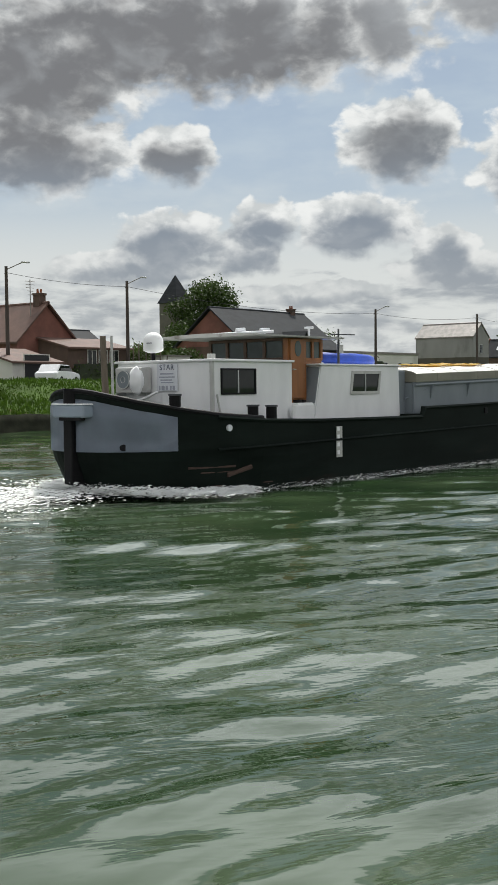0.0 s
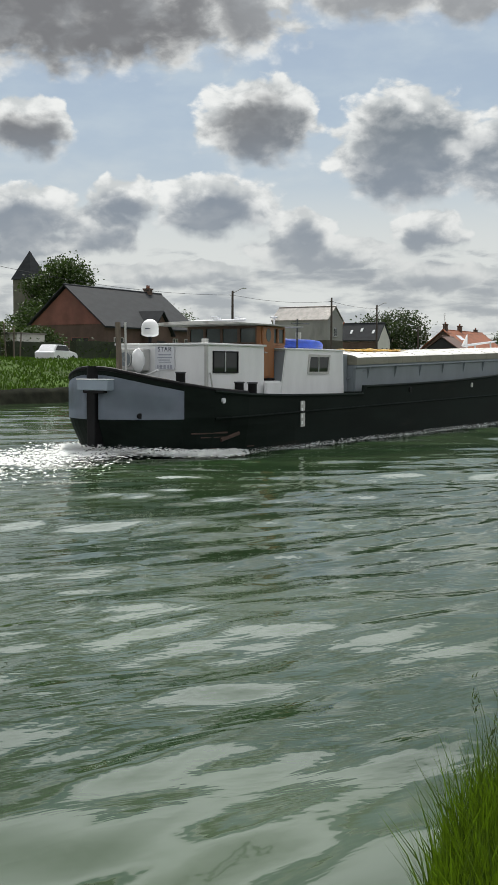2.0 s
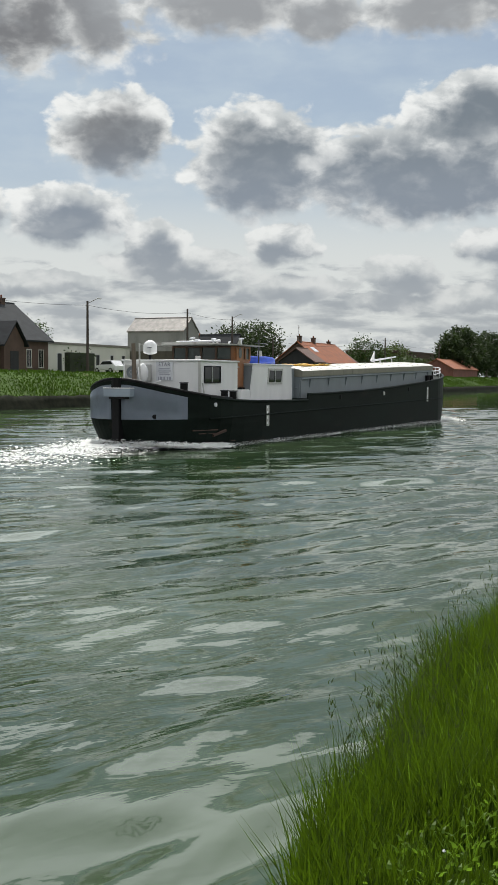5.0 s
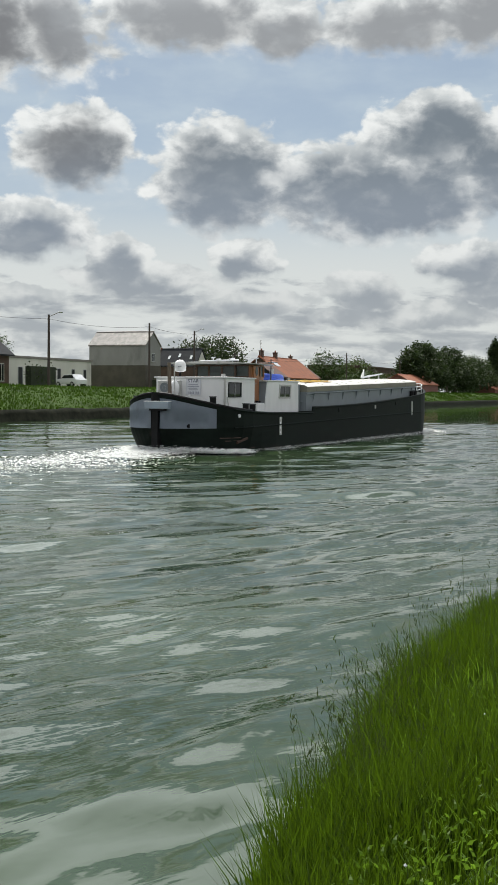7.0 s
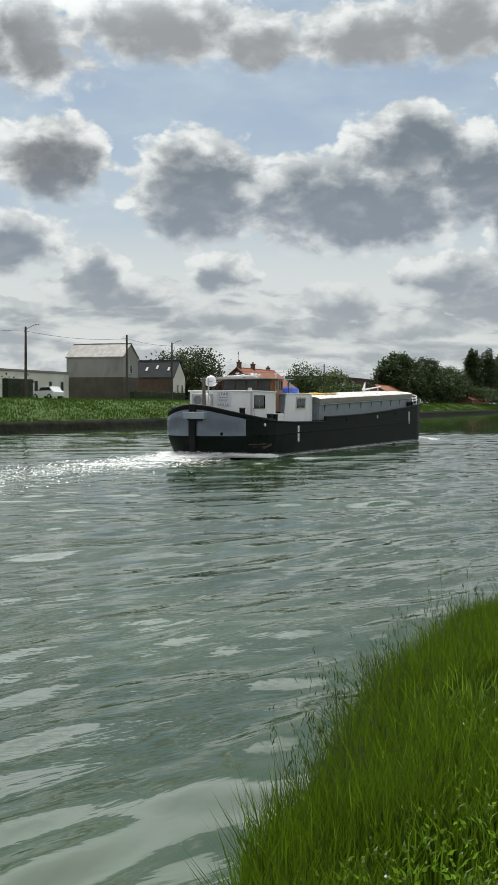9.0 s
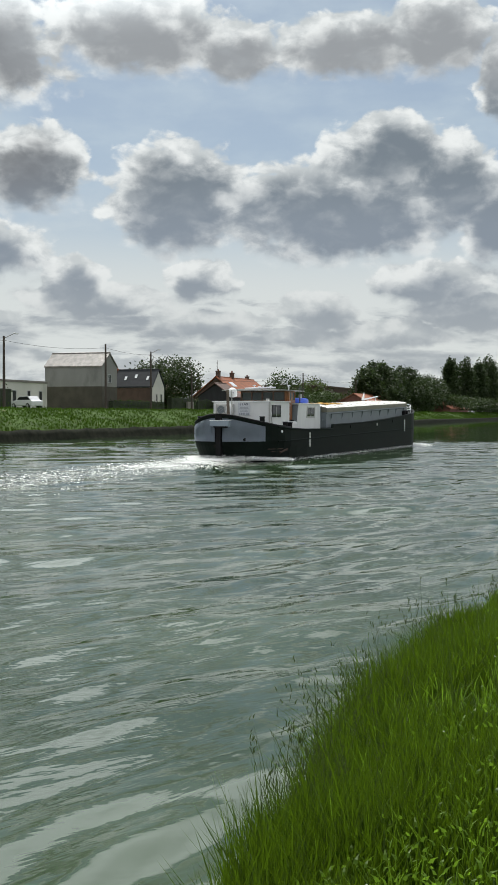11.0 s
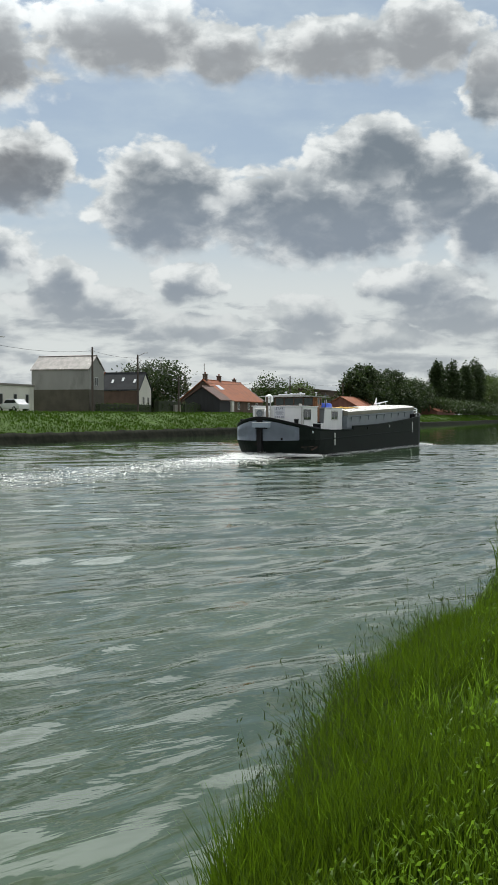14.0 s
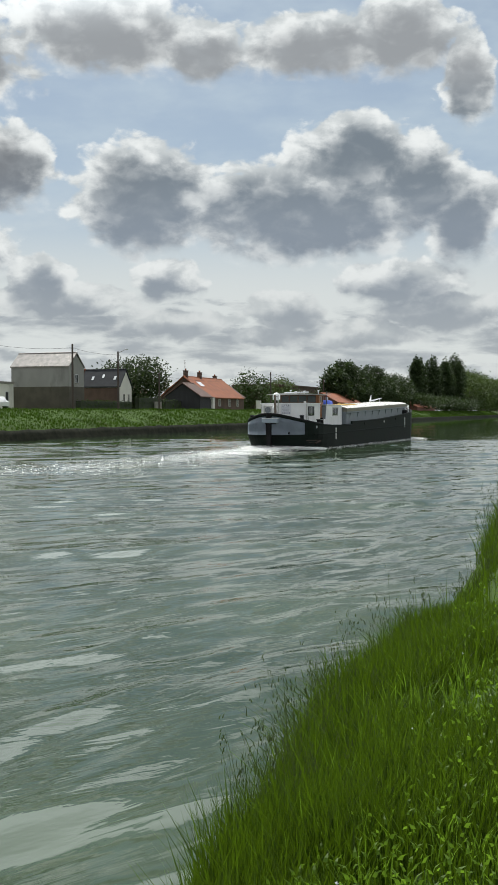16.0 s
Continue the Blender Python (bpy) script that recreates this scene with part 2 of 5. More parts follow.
M = {
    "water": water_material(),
    "ground": material("meadow_ground", (0.06, 0.10, 0.025), 0.95, vary=0.35, scale=0.5, fine=9, bump=0.03, stain=(0.09, 0.075, 0.04), stain_at=(0.6, 0.72), spec=0.1),
    # near black: shade under the far bank's overhang, put into the colour
    "shaded_bank": material("shaded_bank_foot", (0.022, 0.024, 0.016), 0.9, vary=0.4, scale=1.5, fine=14, bump=0.03, spec=0.05),
    "road": material("asphalt", (0.06, 0.06, 0.06), 0.9, vary=0.2, scale=1, fine=60, bump=0.003),
    "grass": material("grass_blades", (0.074, 0.128, 0.007), 0.5, vary=0.5, scale=2.2, fine=7, island=1.0, through_light=0.5, spec=0.3),
    "young_grass": material("young_grass_blades", (0.13, 0.225, 0.022), 0.45, vary=0.25, scale=0.9, fine=5, island=0.5, through_light=0.55, spec=0.3),
    "dry_grass": material("seed_stalks", (0.055, 0.080, 0.024), 0.7, vary=0.25, scale=2, fine=9, island=0.5, through_light=0.35, spec=0.2),
    "far_grass": material("far_bank_grass", (0.046, 0.088, 0.012), 0.7, vary=0.4, scale=0.35, fine=2.5, island=0.3, through_light=0.4, spec=0.15),
    "leaf": material("tree_leaves", (0.052, 0.088, 0.022), 0.6, vary=0.3, scale=0.5, fine=3, island=0.6, through_light=0.18, spec=0.2),
    "leaf_light": material("hedge_leaves", (0.075, 0.112, 0.03), 0.6, vary=0.3, scale=0.5, fine=3, island=0.6, through_light=0.25, spec=0.25),
    "leaf_dark": material("poplar_leaves", (0.045, 0.07, 0.026), 0.6, vary=0.3, scale=0.5, fine=3, island=0.6, through_light=0.25, spec=0.2),
    "bark": material("bark", (0.09, 0.075, 0.055), 0.9, vary=0.3, scale=3, fine=20, bump=0.01),
    "hull": material("black_hull_paint", (0.010, 0.015, 0.0125), 0.55, vary=0.35, scale=0.9, fine=14, bump=0.004, stain=(0.03, 0.024, 0.02), stain_at=(0.6, 0.78), stretch=(0.35, 1, 1.6), spec=0.05),
    "hull_grey": material("blue_grey_paint", (0.26, 0.31, 0.37), 0.45, vary=0.08, scale=1.2, fine=25, bump=0.002, stain=(0.19, 0.21, 0.23), stain_at=(0.58, 0.8)),
    "white": material("white_ship_paint", (0.84, 0.85, 0.85), 0.45, vary=0.05, scale=1.5, fine=25, bump=0.001, stain=(0.58, 0.58, 0.55), stain_at=(0.6, 0.85), stretch=(1, 1, 0.35)),
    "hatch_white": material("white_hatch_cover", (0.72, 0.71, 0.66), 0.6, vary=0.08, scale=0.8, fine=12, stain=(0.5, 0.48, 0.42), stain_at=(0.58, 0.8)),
    # darker olive grey for the upright sides of the hatch covers
    "hatch_side": material("darker_hatch_edge", (0.22, 0.21, 0.165), 0.6, vary=0.15, scale=1.0, fine=15, stain=(0.18, 0.17, 0.14)),
    "coaming": material("grey_coaming_paint", (0.20, 0.23, 0.25), 0.5, vary=0.1, scale=1.0, fine=18, bump=0.002, stain=(0.2, 0.2, 0.19), stain_at=(0.6, 0.8), stretch=(1, 1, 0.4)),
    "deck": material("dark_steel_deck", (0.06, 0.065, 0.07), 0.6, vary=0.2, scale=2, fine=20),
    "wood": material("varnished_teak", (0.30, 0.115, 0.035), 0.35, vary=0.25, scale=2, fine=14, bump=0.002, stretch=(1, 1, 0.2)),
    "glass": glass_material("dark_window_glass"),
    # lighter tint stands in for reflections in the wheelhouse panes
    "bay_glass": glass_material("wheelhouse_glass", (0.05, 0.066, 0.062)),
    "trim": material("aluminium_trim", (0.55, 0.56, 0.56), 0.35, metal=0.8, vary=0.08),
    "black": material("black_rubber_and_iron", (0.010, 0.010, 0.011), 0.6, vary=0.3, spec=0.15),
    # grey rather than white: the roof underside's shade is put into the colour
    "roof_grey": material("greyed_roof_paint", (0.40, 0.40, 0.38), 0.6, vary=0.12, scale=2, stain=(0.2, 0.19, 0.17)),
    "grey": material("weathered_grey_plastic", (0.5, 0.5, 0.48), 0.5, vary=0.1, scale=4),
    "post": material("weathered_post_wood", (0.16, 0.13, 0.10), 0.85, vary=0.3, scale=5, fine=30, bump=0.004, stretch=(1, 1, 0.15)),
    "blue": material("blue_tarpaulin", (0.03, 0.09, 0.55), 0.4, vary=0.2, scale=3, fine=12, bump=0.01),
    "yellow": material("yellow_tarpaulin", (0.68, 0.45, 0.05), 0.55, vary=0.2, scale=3, fine=10, bump=0.01),
    "faint_text": material("faded_lettering", (0.36, 0.38, 0.44), 0.5, vary=0.1),
    "dark_wood": material("dark_varnished_wood", (0.10, 0.055, 0.03), 0.4, vary=0.25, scale=3, fine=20),
    "text": material("blue_black_lettering", (0.035, 0.045, 0.09), 0.5, vary=0.1),
    "sign": material("pale_sign_board", (0.70, 0.72, 0.76), 0.4, vary=0.04),
    "rust": material("rusty_steel", (0.075, 0.045, 0.034), 0.8, vary=0.3, scale=4, fine=20),
    "foam": material("foam", (0.80, 0.82, 0.80), 0.8, vary=0.1, scale=3, fine=12, bump=0.02),
    "brick": material("red_brick_wall", (0.20, 0.085, 0.065), 0.85, vary=0.2, scale=0.8, fine=9, bump=0.004, stain=(0.17, 0.08, 0.06)),
    "brick_dark": material("brown_brick_wall", (0.105, 0.068, 0.052), 0.88, vary=0.2, scale=0.8, fine=9, bump=0.004),
    "render_grey": material("grey_rendered_wall", (0.27, 0.27, 0.255), 0.85, vary=0.08, scale=0.6, fine=10, stain=(0.2, 0.2, 0.19), stretch=(1, 1, 0.4)),
    "render_white": material("off_white_rendered_wall", (0.62, 0.61, 0.56), 0.8, vary=0.06, scale=0.5, fine=10, stain=(0.45, 0.44, 0.4), stretch=(1, 1, 0.4)),
    "slate": material("slate_roof", (0.032, 0.035, 0.039), 0.75, vary=0.2, scale=0.9, fine=7, bump=0.01, stretch=(1, 1, 2.5), spec=0.15),
    "tile_red": material("orange_clay_roof_tiles", (0.27, 0.085, 0.032), 0.75, vary=0.25, scale=0.9, fine=7, bump=0.015, stain=(0.2, 0.075, 0.045)),
    "tile_brown": material("brown_clay_roof_tiles", (0.12, 0.068, 0.052), 0.75, vary=0.25, scale=0.9, fine=7, bump=0.015),
    # grey tiles with paler patches spread by noise
    "tile_grey": material("mottled_grey_roof_tiles", (0.22, 0.20, 0.18), 0.5, vary=0.3, scale=1.2, fine=7, bump=0.02, stain=(0.36, 0.33, 0.28)),
    # added band that stands in for dark green-brown plants and wood
    "wall_foot": material("dark_green_brown_foot", (0.085, 0.078, 0.058), 0.85, vary=0.2, scale=0.7, fine=10, stain=(0.05, 0.05, 0.035)),
    "black_wood": material("black_tarred_boards", (0.025, 0.026, 0.028), 0.8, vary=0.2, scale=2, fine=9, stretch=(1, 1, 0.2)),
    "stone": material("church_stone", (0.13, 0.122, 0.10), 0.9, vary=0.15, scale=0.8, fine=6),
    "car_white": material("white_car_paint", (0.75, 0.76, 0.77), 0.25, vary=0.03),
    "concrete": material("concrete_pole", (0.22, 0.205, 0.185), 0.85, vary=0.15, scale=2, fine=20),
    "pole_wood": material("dark_pole_wood", (0.075, 0.06, 0.05), 0.85, vary=0.2, scale=2, fine=20, stretch=(1, 1, 0.15)),
    "fence": material("dark_garden_hedge", (0.03, 0.04, 0.02), 0.9, vary=0.3, scale=1.2, fine=6, bump=0.05),
}


# ---------------------------------------------------------------- mesh helpers
def mesh_object(name, bm, mat, matrix=None, smooth=False):
    me = bpy.data.meshes.new(name)
    bm.normal_update()
    bm.to_mesh(me)
    bm.free()
    for m in (mat if isinstance(mat, (list, tuple)) else [mat]):
        me.materials.append(m)
    if smooth:
        for p in me.polygons:
            p.use_smooth = True
    ob = new(name, me)
    if matrix is not None:
        ob.matrix_basis = matrix
    return ob


def part(name, bm, mat, parent, label="", at=None, smooth=False):
    ob = mesh_object(name, bm, mat, at, smooth)
    ob.parent = parent
    return tagged(ob, label) if label else ob


def thing(name, label, category, at, group="", kind=""):
    ob = new(name)
    ob.matrix_basis = at
    ob.empty_display_size = 0.3
    return tagged(ob, label, category, group, kind)


def from_lists(name, verts, faces, mat, matrix=None, smooth=False):
    me = bpy.data.meshes.new(name)
    me.from_pydata(verts, [], faces)
    me.materials.append(mat)
    if smooth:
        for p in me.polygons:
            p.use_smooth = True
    ob = new(name, me)
    if matrix is not None:
        ob.matrix_basis = matrix
    return ob


def bm_new():
    return bmesh.new()


def box(bm, x0, x1, y0, y1, z0, z1, bevel=0.0):
    made = bmesh.ops.create_cube(bm, size=1.0)["verts"]
    bmesh.ops.transform(bm, matrix=Matrix.Translation(((x0 + x1) / 2, (y0 + y1) / 2, (z0 + z1) / 2)) @ Matrix.Diagonal((abs(x1 - x0), abs(y1 - y0), abs(z1 - z0), 1)), verts=made)
    if bevel:
        edges = list({e for v in made for e in v.link_edges})
        bmesh.ops.bevel(bm, geom=edges, offset=bevel, segments=2, affect="EDGES", profile=0.5)
    return bm


def rod(bm, a, b, r0, r1=None, seg=10):
    a, b = Vector(a), Vector(b)
    made = bmesh.ops.create_cone(bm, cap_ends=True, segments=seg, radius1=r0, radius2=r0 if r1 is None else r1, depth=(b - a).length)["verts"]
    turn = (b - a).to_track_quat("Z", "Y").to_matrix().to_4x4()
    bmesh.ops.transform(bm, matrix=Matrix.Translation((a + b) / 2) @ turn, verts=made)
    return bm


def prism(bm, outline, y0, y1, axis="y"):
    """A solid whose outline (pairs) lies across the given axis, from y0 to y1."""
    def at(p, d):
        return {"y": (p[0], d, p[1]), "x": (d, p[0], p[1]), "z": (p[0], p[1], d)}[axis]
    a = [bm.verts.new(at(p, y0)) for p in outline]
    b = [bm.verts.new(at(p, y1)) for p in outline]
    faces = [bm.faces.new(a), bm.faces.new(b[::-1])]
    for i in range(len(outline)):
        j = (i + 1) % len(outline)
        faces.append(bm.faces.new((a[j], a[i], b[i], b[j])))
    bmesh.ops.recalc_face_normals(bm, faces=faces)
    return bm


def frame_ring(bm, x0, x1, z0, z1, wide, y0, y1, bevel=0.0):
    """A rectangular frame in the x-z plane, y0 to y1 deep."""
    box(bm, x0 - wide, x1 + wide, y0, y1, z1, z1 + wide, bevel)
    box(bm, x0 - wide, x1 + wide, y0, y1, z0 - wide, z0, bevel)
    box(bm, x0 - wide, x0, y0, y1, z0, z1, bevel)
    box(bm, x1, x1 + wide, y0, y1, z0, z1, bevel)
    return bm


# ---------------------------------------------------------------- ground and water
def spaced(stops):
    """Coordinates from (from, to, step) stretches."""
    out = []
    for a, b, s in stops:
        out += list(np.arange(a, b - 1e-6, s))
    return out + [stops[-1][1]]


GROUND_PROFILE = [(-900, 0.9), (-60, 0.9), (-6, 0.84), (-1.0, 0.82), (-0.1, 0.78), (0.6, 0.68), (1.1, 0.45), (1.5, 0.12), (1.9, -0.3), (4, -2.0), (44, -2.0),
                  (47.8, -0.3), (48.2, 0.95), (50.5, 1.8), (53.5, 2.8), (55, 2.95), (56.2, 2.62), (60, 2.62), (61, 2.95), (900, 3.0)]


def ground_height(u, v):
    z = float(np.interp(v, [p[0] for p in GROUND_PROFILE], [p[1] for p in GROUND_PROFILE]))
    if -8 < v < 2.4:
        z += 0.05 * noise.noise((u * 0.5, v * 0.5, 1.3)) + 0.10 * noise.noise((u * 0.13, v * 0.4, 4.1)) * (1 if v > 0 else 0.5)
    elif 47 < v < 60:
        z += 0.16 * noise.noise((u * 0.15, v * 0.3, 7.7))
    return z


def build_ground():
    us = spaced([(-700, -40, 60), (-40, -6, 4), (-6, 30, 0.5), (30, 60, 1.5), (60, 240, 4), (240, 600, 20), (600, 2600, 200)])
    vs = spaced([(-900, -60, 120), (-60, -6, 6), (-6, 2.4, 0.3), (2.4, 4, 0.8), (4, 44, 10), (44, 47.6, 1.2), (47.6, 55, 0.5), (55, 60, 1), (60, 100, 10), (100, 900, 100)])
    verts = [(u, v, ground_height(u, v)) for u in us for v in vs]
    k = len(vs)
    faces = [(i * k + j, (i + 1) * k + j, (i + 1) * k + j + 1, i * k + j + 1) for i in range(len(us) - 1) for j in range(k - 1)]
    ob = from_lists("ground", verts, faces, M["ground"], CAN, True)
    tagged(ob, "grassy canal banks and flat meadow", "ground", kind="structure")
    # strip along the far water line; the bank's shade is put into its colour
    us = spaced([(-60, 240, 1.2), (240, 900, 20)])
    prof = [(47.3, -0.4), (47.6, 0.1), (47.75, 0.5), (47.95, 0.85), (48.5, 0.85)]
    verts = [(u, v + 0.16 * noise.noise((u * 0.7, v * 2, 3)), z + 0.22 * noise.noise((u * 0.5, v * 3, 9)) + 0.1) for u in us for v, z in prof]
    k = len(prof)
    faces = [(i * k + j, (i + 1) * k + j, (i + 1) * k + j + 1, i * k + j + 1) for i in range(len(us) - 1) for j in range(k - 1)]
    tagged(from_lists("trim_far_bank", verts, faces, M["shaded_bank"], CAN, True), "dark wet stone edging of the far bank", "bank edging", kind="structure")
    bm = bm_new()
    box(bm, -60, 244, 56.4, 59.9, 2.4, 2.66)
    tagged(mesh_object("road", bm, M["road"], CAN), "narrow asphalt towpath road behind the far bank", "road", kind="structure")


def wave_set(rng, count, short, long, heading, spread, steep):
    """Waves of one family: wave vector, phase and height; heading is that of the wave vector in the canal's frame."""
    out = []
    for _ in range(count):
        length = short * (long / short) ** rng.random()
        k, d = 2 * math.pi / length, radians(rng.gauss(heading, spread))
        out.append((k * math.cos(d), k * math.sin(d), k, rng.uniform(0, 6.28), steep / k * rng.uniform(0.6, 1.3)))
    return out


def build_water():
    us = np.array(spaced([(-700, -60, 40), (-60, -14, 1.0), (-14, 0, 0.2), (0, 26, 0.09), (26, 46, 0.18), (46, 90, 0.4), (90, 200, 2), (200, 500, 10), (500, 2600, 100)]))
    vs = np.array(spaced([(-3, 18, 0.1), (18, 26, 0.16), (26, 64, 0.32)]))
    du = np.gradient(us)
    U, V = np.meshgrid(us, vs, indexing="ij")
    rng = random.Random(5)
    gust = 0.5 + 0.5 * np.sin(U * 0.23 + 1.7 * np.sin(V * 0.21 + 0.4) + 0.8) * np.sin(V * 0.31 + 1.4 * np.sin(U * 0.17 + 2))
    near = np.clip((15 - V) / 9, 0.0, 1)
    Z = np.zeros_like(U)
    # wash that runs up to the near bank, long swell across the view, and light chop
    families = [(wave_set(rng, 8, 0.5, 1.3, 80, 8, 0.088), near * (0.65 + 0.35 * gust), 0.64),
                (wave_set(rng, 3, 2.4, 4.6, 36, 9, 0.042), 0.5 + 0.5 * np.clip(V / 8, 0, 1), 0.68),
                (wave_set(rng, 6, 0.9, 2.2, 46, 13, 0.062), 0.5 + 0.5 * gust, 0.64),
                (wave_set(rng, 14, 0.34, 0.8, 56, 24, 0.019), 0.25 + 0.75 * gust, 0.3)]
    for waves, strength, lean in families:
        for ku, kv, k, ph, amp in waves:
            fade = np.clip(1.6 - du * k / 2.2, 0, 1)[:, None]
            a = ku * U + kv * V + ph + 1.5 * np.sin(0.21 * U + 0.13 * V + ph * 3) + 0.9 * np.sin(0.5 * V - 0.37 * U + ph * 5)
            patch = 0.55 + 0.45 * np.sin(0.33 * U + 0.19 * V + ph * 7) * np.sin(0.27 * V - 0.16 * U + ph * 2)
            # short steep fronts towards the near bank, long backs
            Z += amp * fade * strength * patch * np.arctan2(lean * np.sin(a), 1 - lean * np.cos(a)) / math.asin(lean)
    verts = np.stack([U, V, Z], -1).reshape(-1, 3).tolist()
    k = len(vs)
    idx = np.arange(len(us) * k).reshape(len(us), k)
    faces = np.stack([idx[:-1, :-1], idx[1:, :-1], idx[1:, 1:], idx[:-1, 1:]], -1).reshape(-1, 4).tolist()
    ob = from_lists("water", verts, faces, M["water"], CAN, True)
    return tagged(ob, "murky green canal water with a moving swell", "water", kind="structure")


build_ground()
water = build_water()


# ---------------------------------------------------------------- houses on the far bank
GROUND_Z = 2.95


def window(parent, x, z, wide, high, face, along, mat_frame, name="window", door=False):
    """A window or door on a wall. along 'x': the wall runs along x and faces -y at y = face; 'y': it runs along y and faces -x at x = face."""
    turn = pose(x, face, z) if along == "x" else pose(face, x, z, 0, 0, -90)
    b = bm_new()
    frame_ring(b, -wide / 2 + 0.06, wide / 2 - 0.06, 0.06, high - 0.06, 0.06, -0.05, 0.02)
    if not door:
        box(b, -0.025, 0.025, -0.04, 0.01, 0.06, high - 0.06)
    ob = part(name, b, mat_frame, parent, at=turn)
    b = bm_new()
    box(b, -wide / 2 + 0.06, wide / 2 - 0.06, -0.02, 0.01, 0.06, high - 0.06)
    part("leaf" if door else "pane", b, M["black_wood"] if door else M["glass"], ob)
    if not door:
        b = bm_new()
        box(b, -wide / 2 - 0.08, wide / 2 + 0.08, -0.12, 0.0, -0.07, 0.0)
        part("sill", b, M["concrete"], ob)
    return ob


def house(label, u, v, long, deep, eave, ridge, wall, roof, along="x", lower=None, over=0.3, chimneys=(), windows=(), end_wall=None, gable=None):
    """A gabled house with its near left corner at (u, v). The ridge runs along the canal ('x') or across it ('y').
    windows: (side, place, height, wide, high) with side 'front' (towards the canal) or 'end'."""
    t = thing("house", label, "house", CAN @ pose(u, v, GROUND_Z))
    h, r = eave - GROUND_Z, ridge - GROUND_Z
    b = bm_new()
    if along == "x":
        prism(b, [(0, -0.3), (deep, -0.3), (deep, h), (deep / 2, r - 0.12), (0, h)], 0, long, "x")
    else:
        prism(b, [(0, -0.3), (long, -0.3), (long, h), (long / 2, r - 0.12), (0, h)], 0, deep, "y")
    part("wall", b, wall, t)
    if lower:
        b = bm_new()
        box(b, -0.03, long + 0.03, -0.03, deep + 0.03, -0.3, lower[1])
        part("wall_foot", b, lower[0], t)
    if gable:
        b = bm_new()
        if along == "x":
            prism(b, [(0.02, h), (deep - 0.02, h), (deep / 2, r - 0.2)], -0.05, -0.003, "x")
        else:
            prism(b, [(0.02, h), (long - 0.02, h), (long / 2, r - 0.2)], -0.05, -0.003, "y")
        part("gable", b, gable, t)
    # two roof slabs
    for side in (0, 1):
        b = bm_new()
        span = deep if along == "x" else long
        run = long if along == "x" else deep
        slope = (r - h) / (span / 2)
        e0 = -over
        low, top = h - over * slope, r
        pts = [(e0, low), (span / 2, top), (span / 2, top + 0.16), (e0, low + 0.16)]
        if side:
            pts = [(span - p, q) for p, q in pts]
        prism(b, pts, -over, run + over, "x" if along == "x" else "y")
        part("roof", b, roof, t)
    b = bm_new()
    if along == "x":
        rod(b, (-over, deep / 2, r + 0.12), (long + over, deep / 2, r + 0.12), 0.12, seg=8)
    else:
        rod(b, (long / 2, -over, r + 0.12), (long / 2, deep + over, r + 0.12), 0.12, seg=8)
    part("ridge_tiles", b, roof, t)
    for cx, cy, top in chimneys:
        b = bm_new()
        box(b, cx - 0.35, cx + 0.35, cy - 0.35, cy + 0.35, h, top - GROUND_Z)
        box(b, cx - 0.42, cx + 0.42, cy - 0.42, cy + 0.42, top - GROUND_Z - 0.15, top - GROUND_Z)
        stack = part("chimney", b, M["brick_dark"], t)
        for dx in (-0.17, 0.17):
            b = bm_new()
            rod(b, (cx + dx, cy, top - GROUND_Z), (cx + dx, cy, top - GROUND_Z + 0.35), 0.1, 0.08, 8)
            part("chimney_pot", b, M["tile_red"], stack)
    for side, place, up, wide, high, *rest in windows:
        frame_mat = M["render_white"] if not rest else M[rest[0]]
        window(t, place, up, wide, high, 0.0 if not lower or up > lower[1] else -0.03, "x" if side == "front" else "y", frame_mat, "door" if high > 1.9 else "window", high > 1.9)
    return t


def aerial(u, v, z0, z1):
    t = thing("tv_aerial", "thin metal television aerial on a roof", "aerial", CAN @ pose(u, v, z0), "roof aerials")
    b = bm_new()
    rod(b, (0, 0, -0.6), (0, 0, z1 - z0), 0.035, seg=6)
    part("mast", b, M["concrete"], t)
    for k in range(5):
        b = bm_new()
        w = 0.5 - 0.06 * k
        rod(b, (-w, 0, z1 - z0 - 0.15 - 0.25 * k), (w, 0, z1 - z0 - 0.15 - 0.25 * k), 0.022, seg=5)
        part("element", b, M["concrete"], t)


def low_block(name, label, category, u, v, long, deep, top, wall, cap, windows=(), cap_mat=None, band=None):
    """A flat-roofed building."""
    t = thing(name, label, category, CAN @ pose(u, v, GROUND_Z))
    h = top - GROUND_Z
    b = bm_new()
    box(b, 0, long, 0, deep, -0.3, h - cap)
    part("wall", b, wall, t)
    b = bm_new()
    box(b, -0.12, long + 0.12, -0.12, deep + 0.12, h - cap, h)
    part("roof", b, cap_mat or M["slate"], t)
    for side, place, up, wide, high, *rest in windows:
        window(t, place, up, wide, high, 0.0, "x" if side == "front" else "y", M[rest[0]] if rest else M["trim"], "door" if high > 1.9 else "window", high > 1.9)
    return t


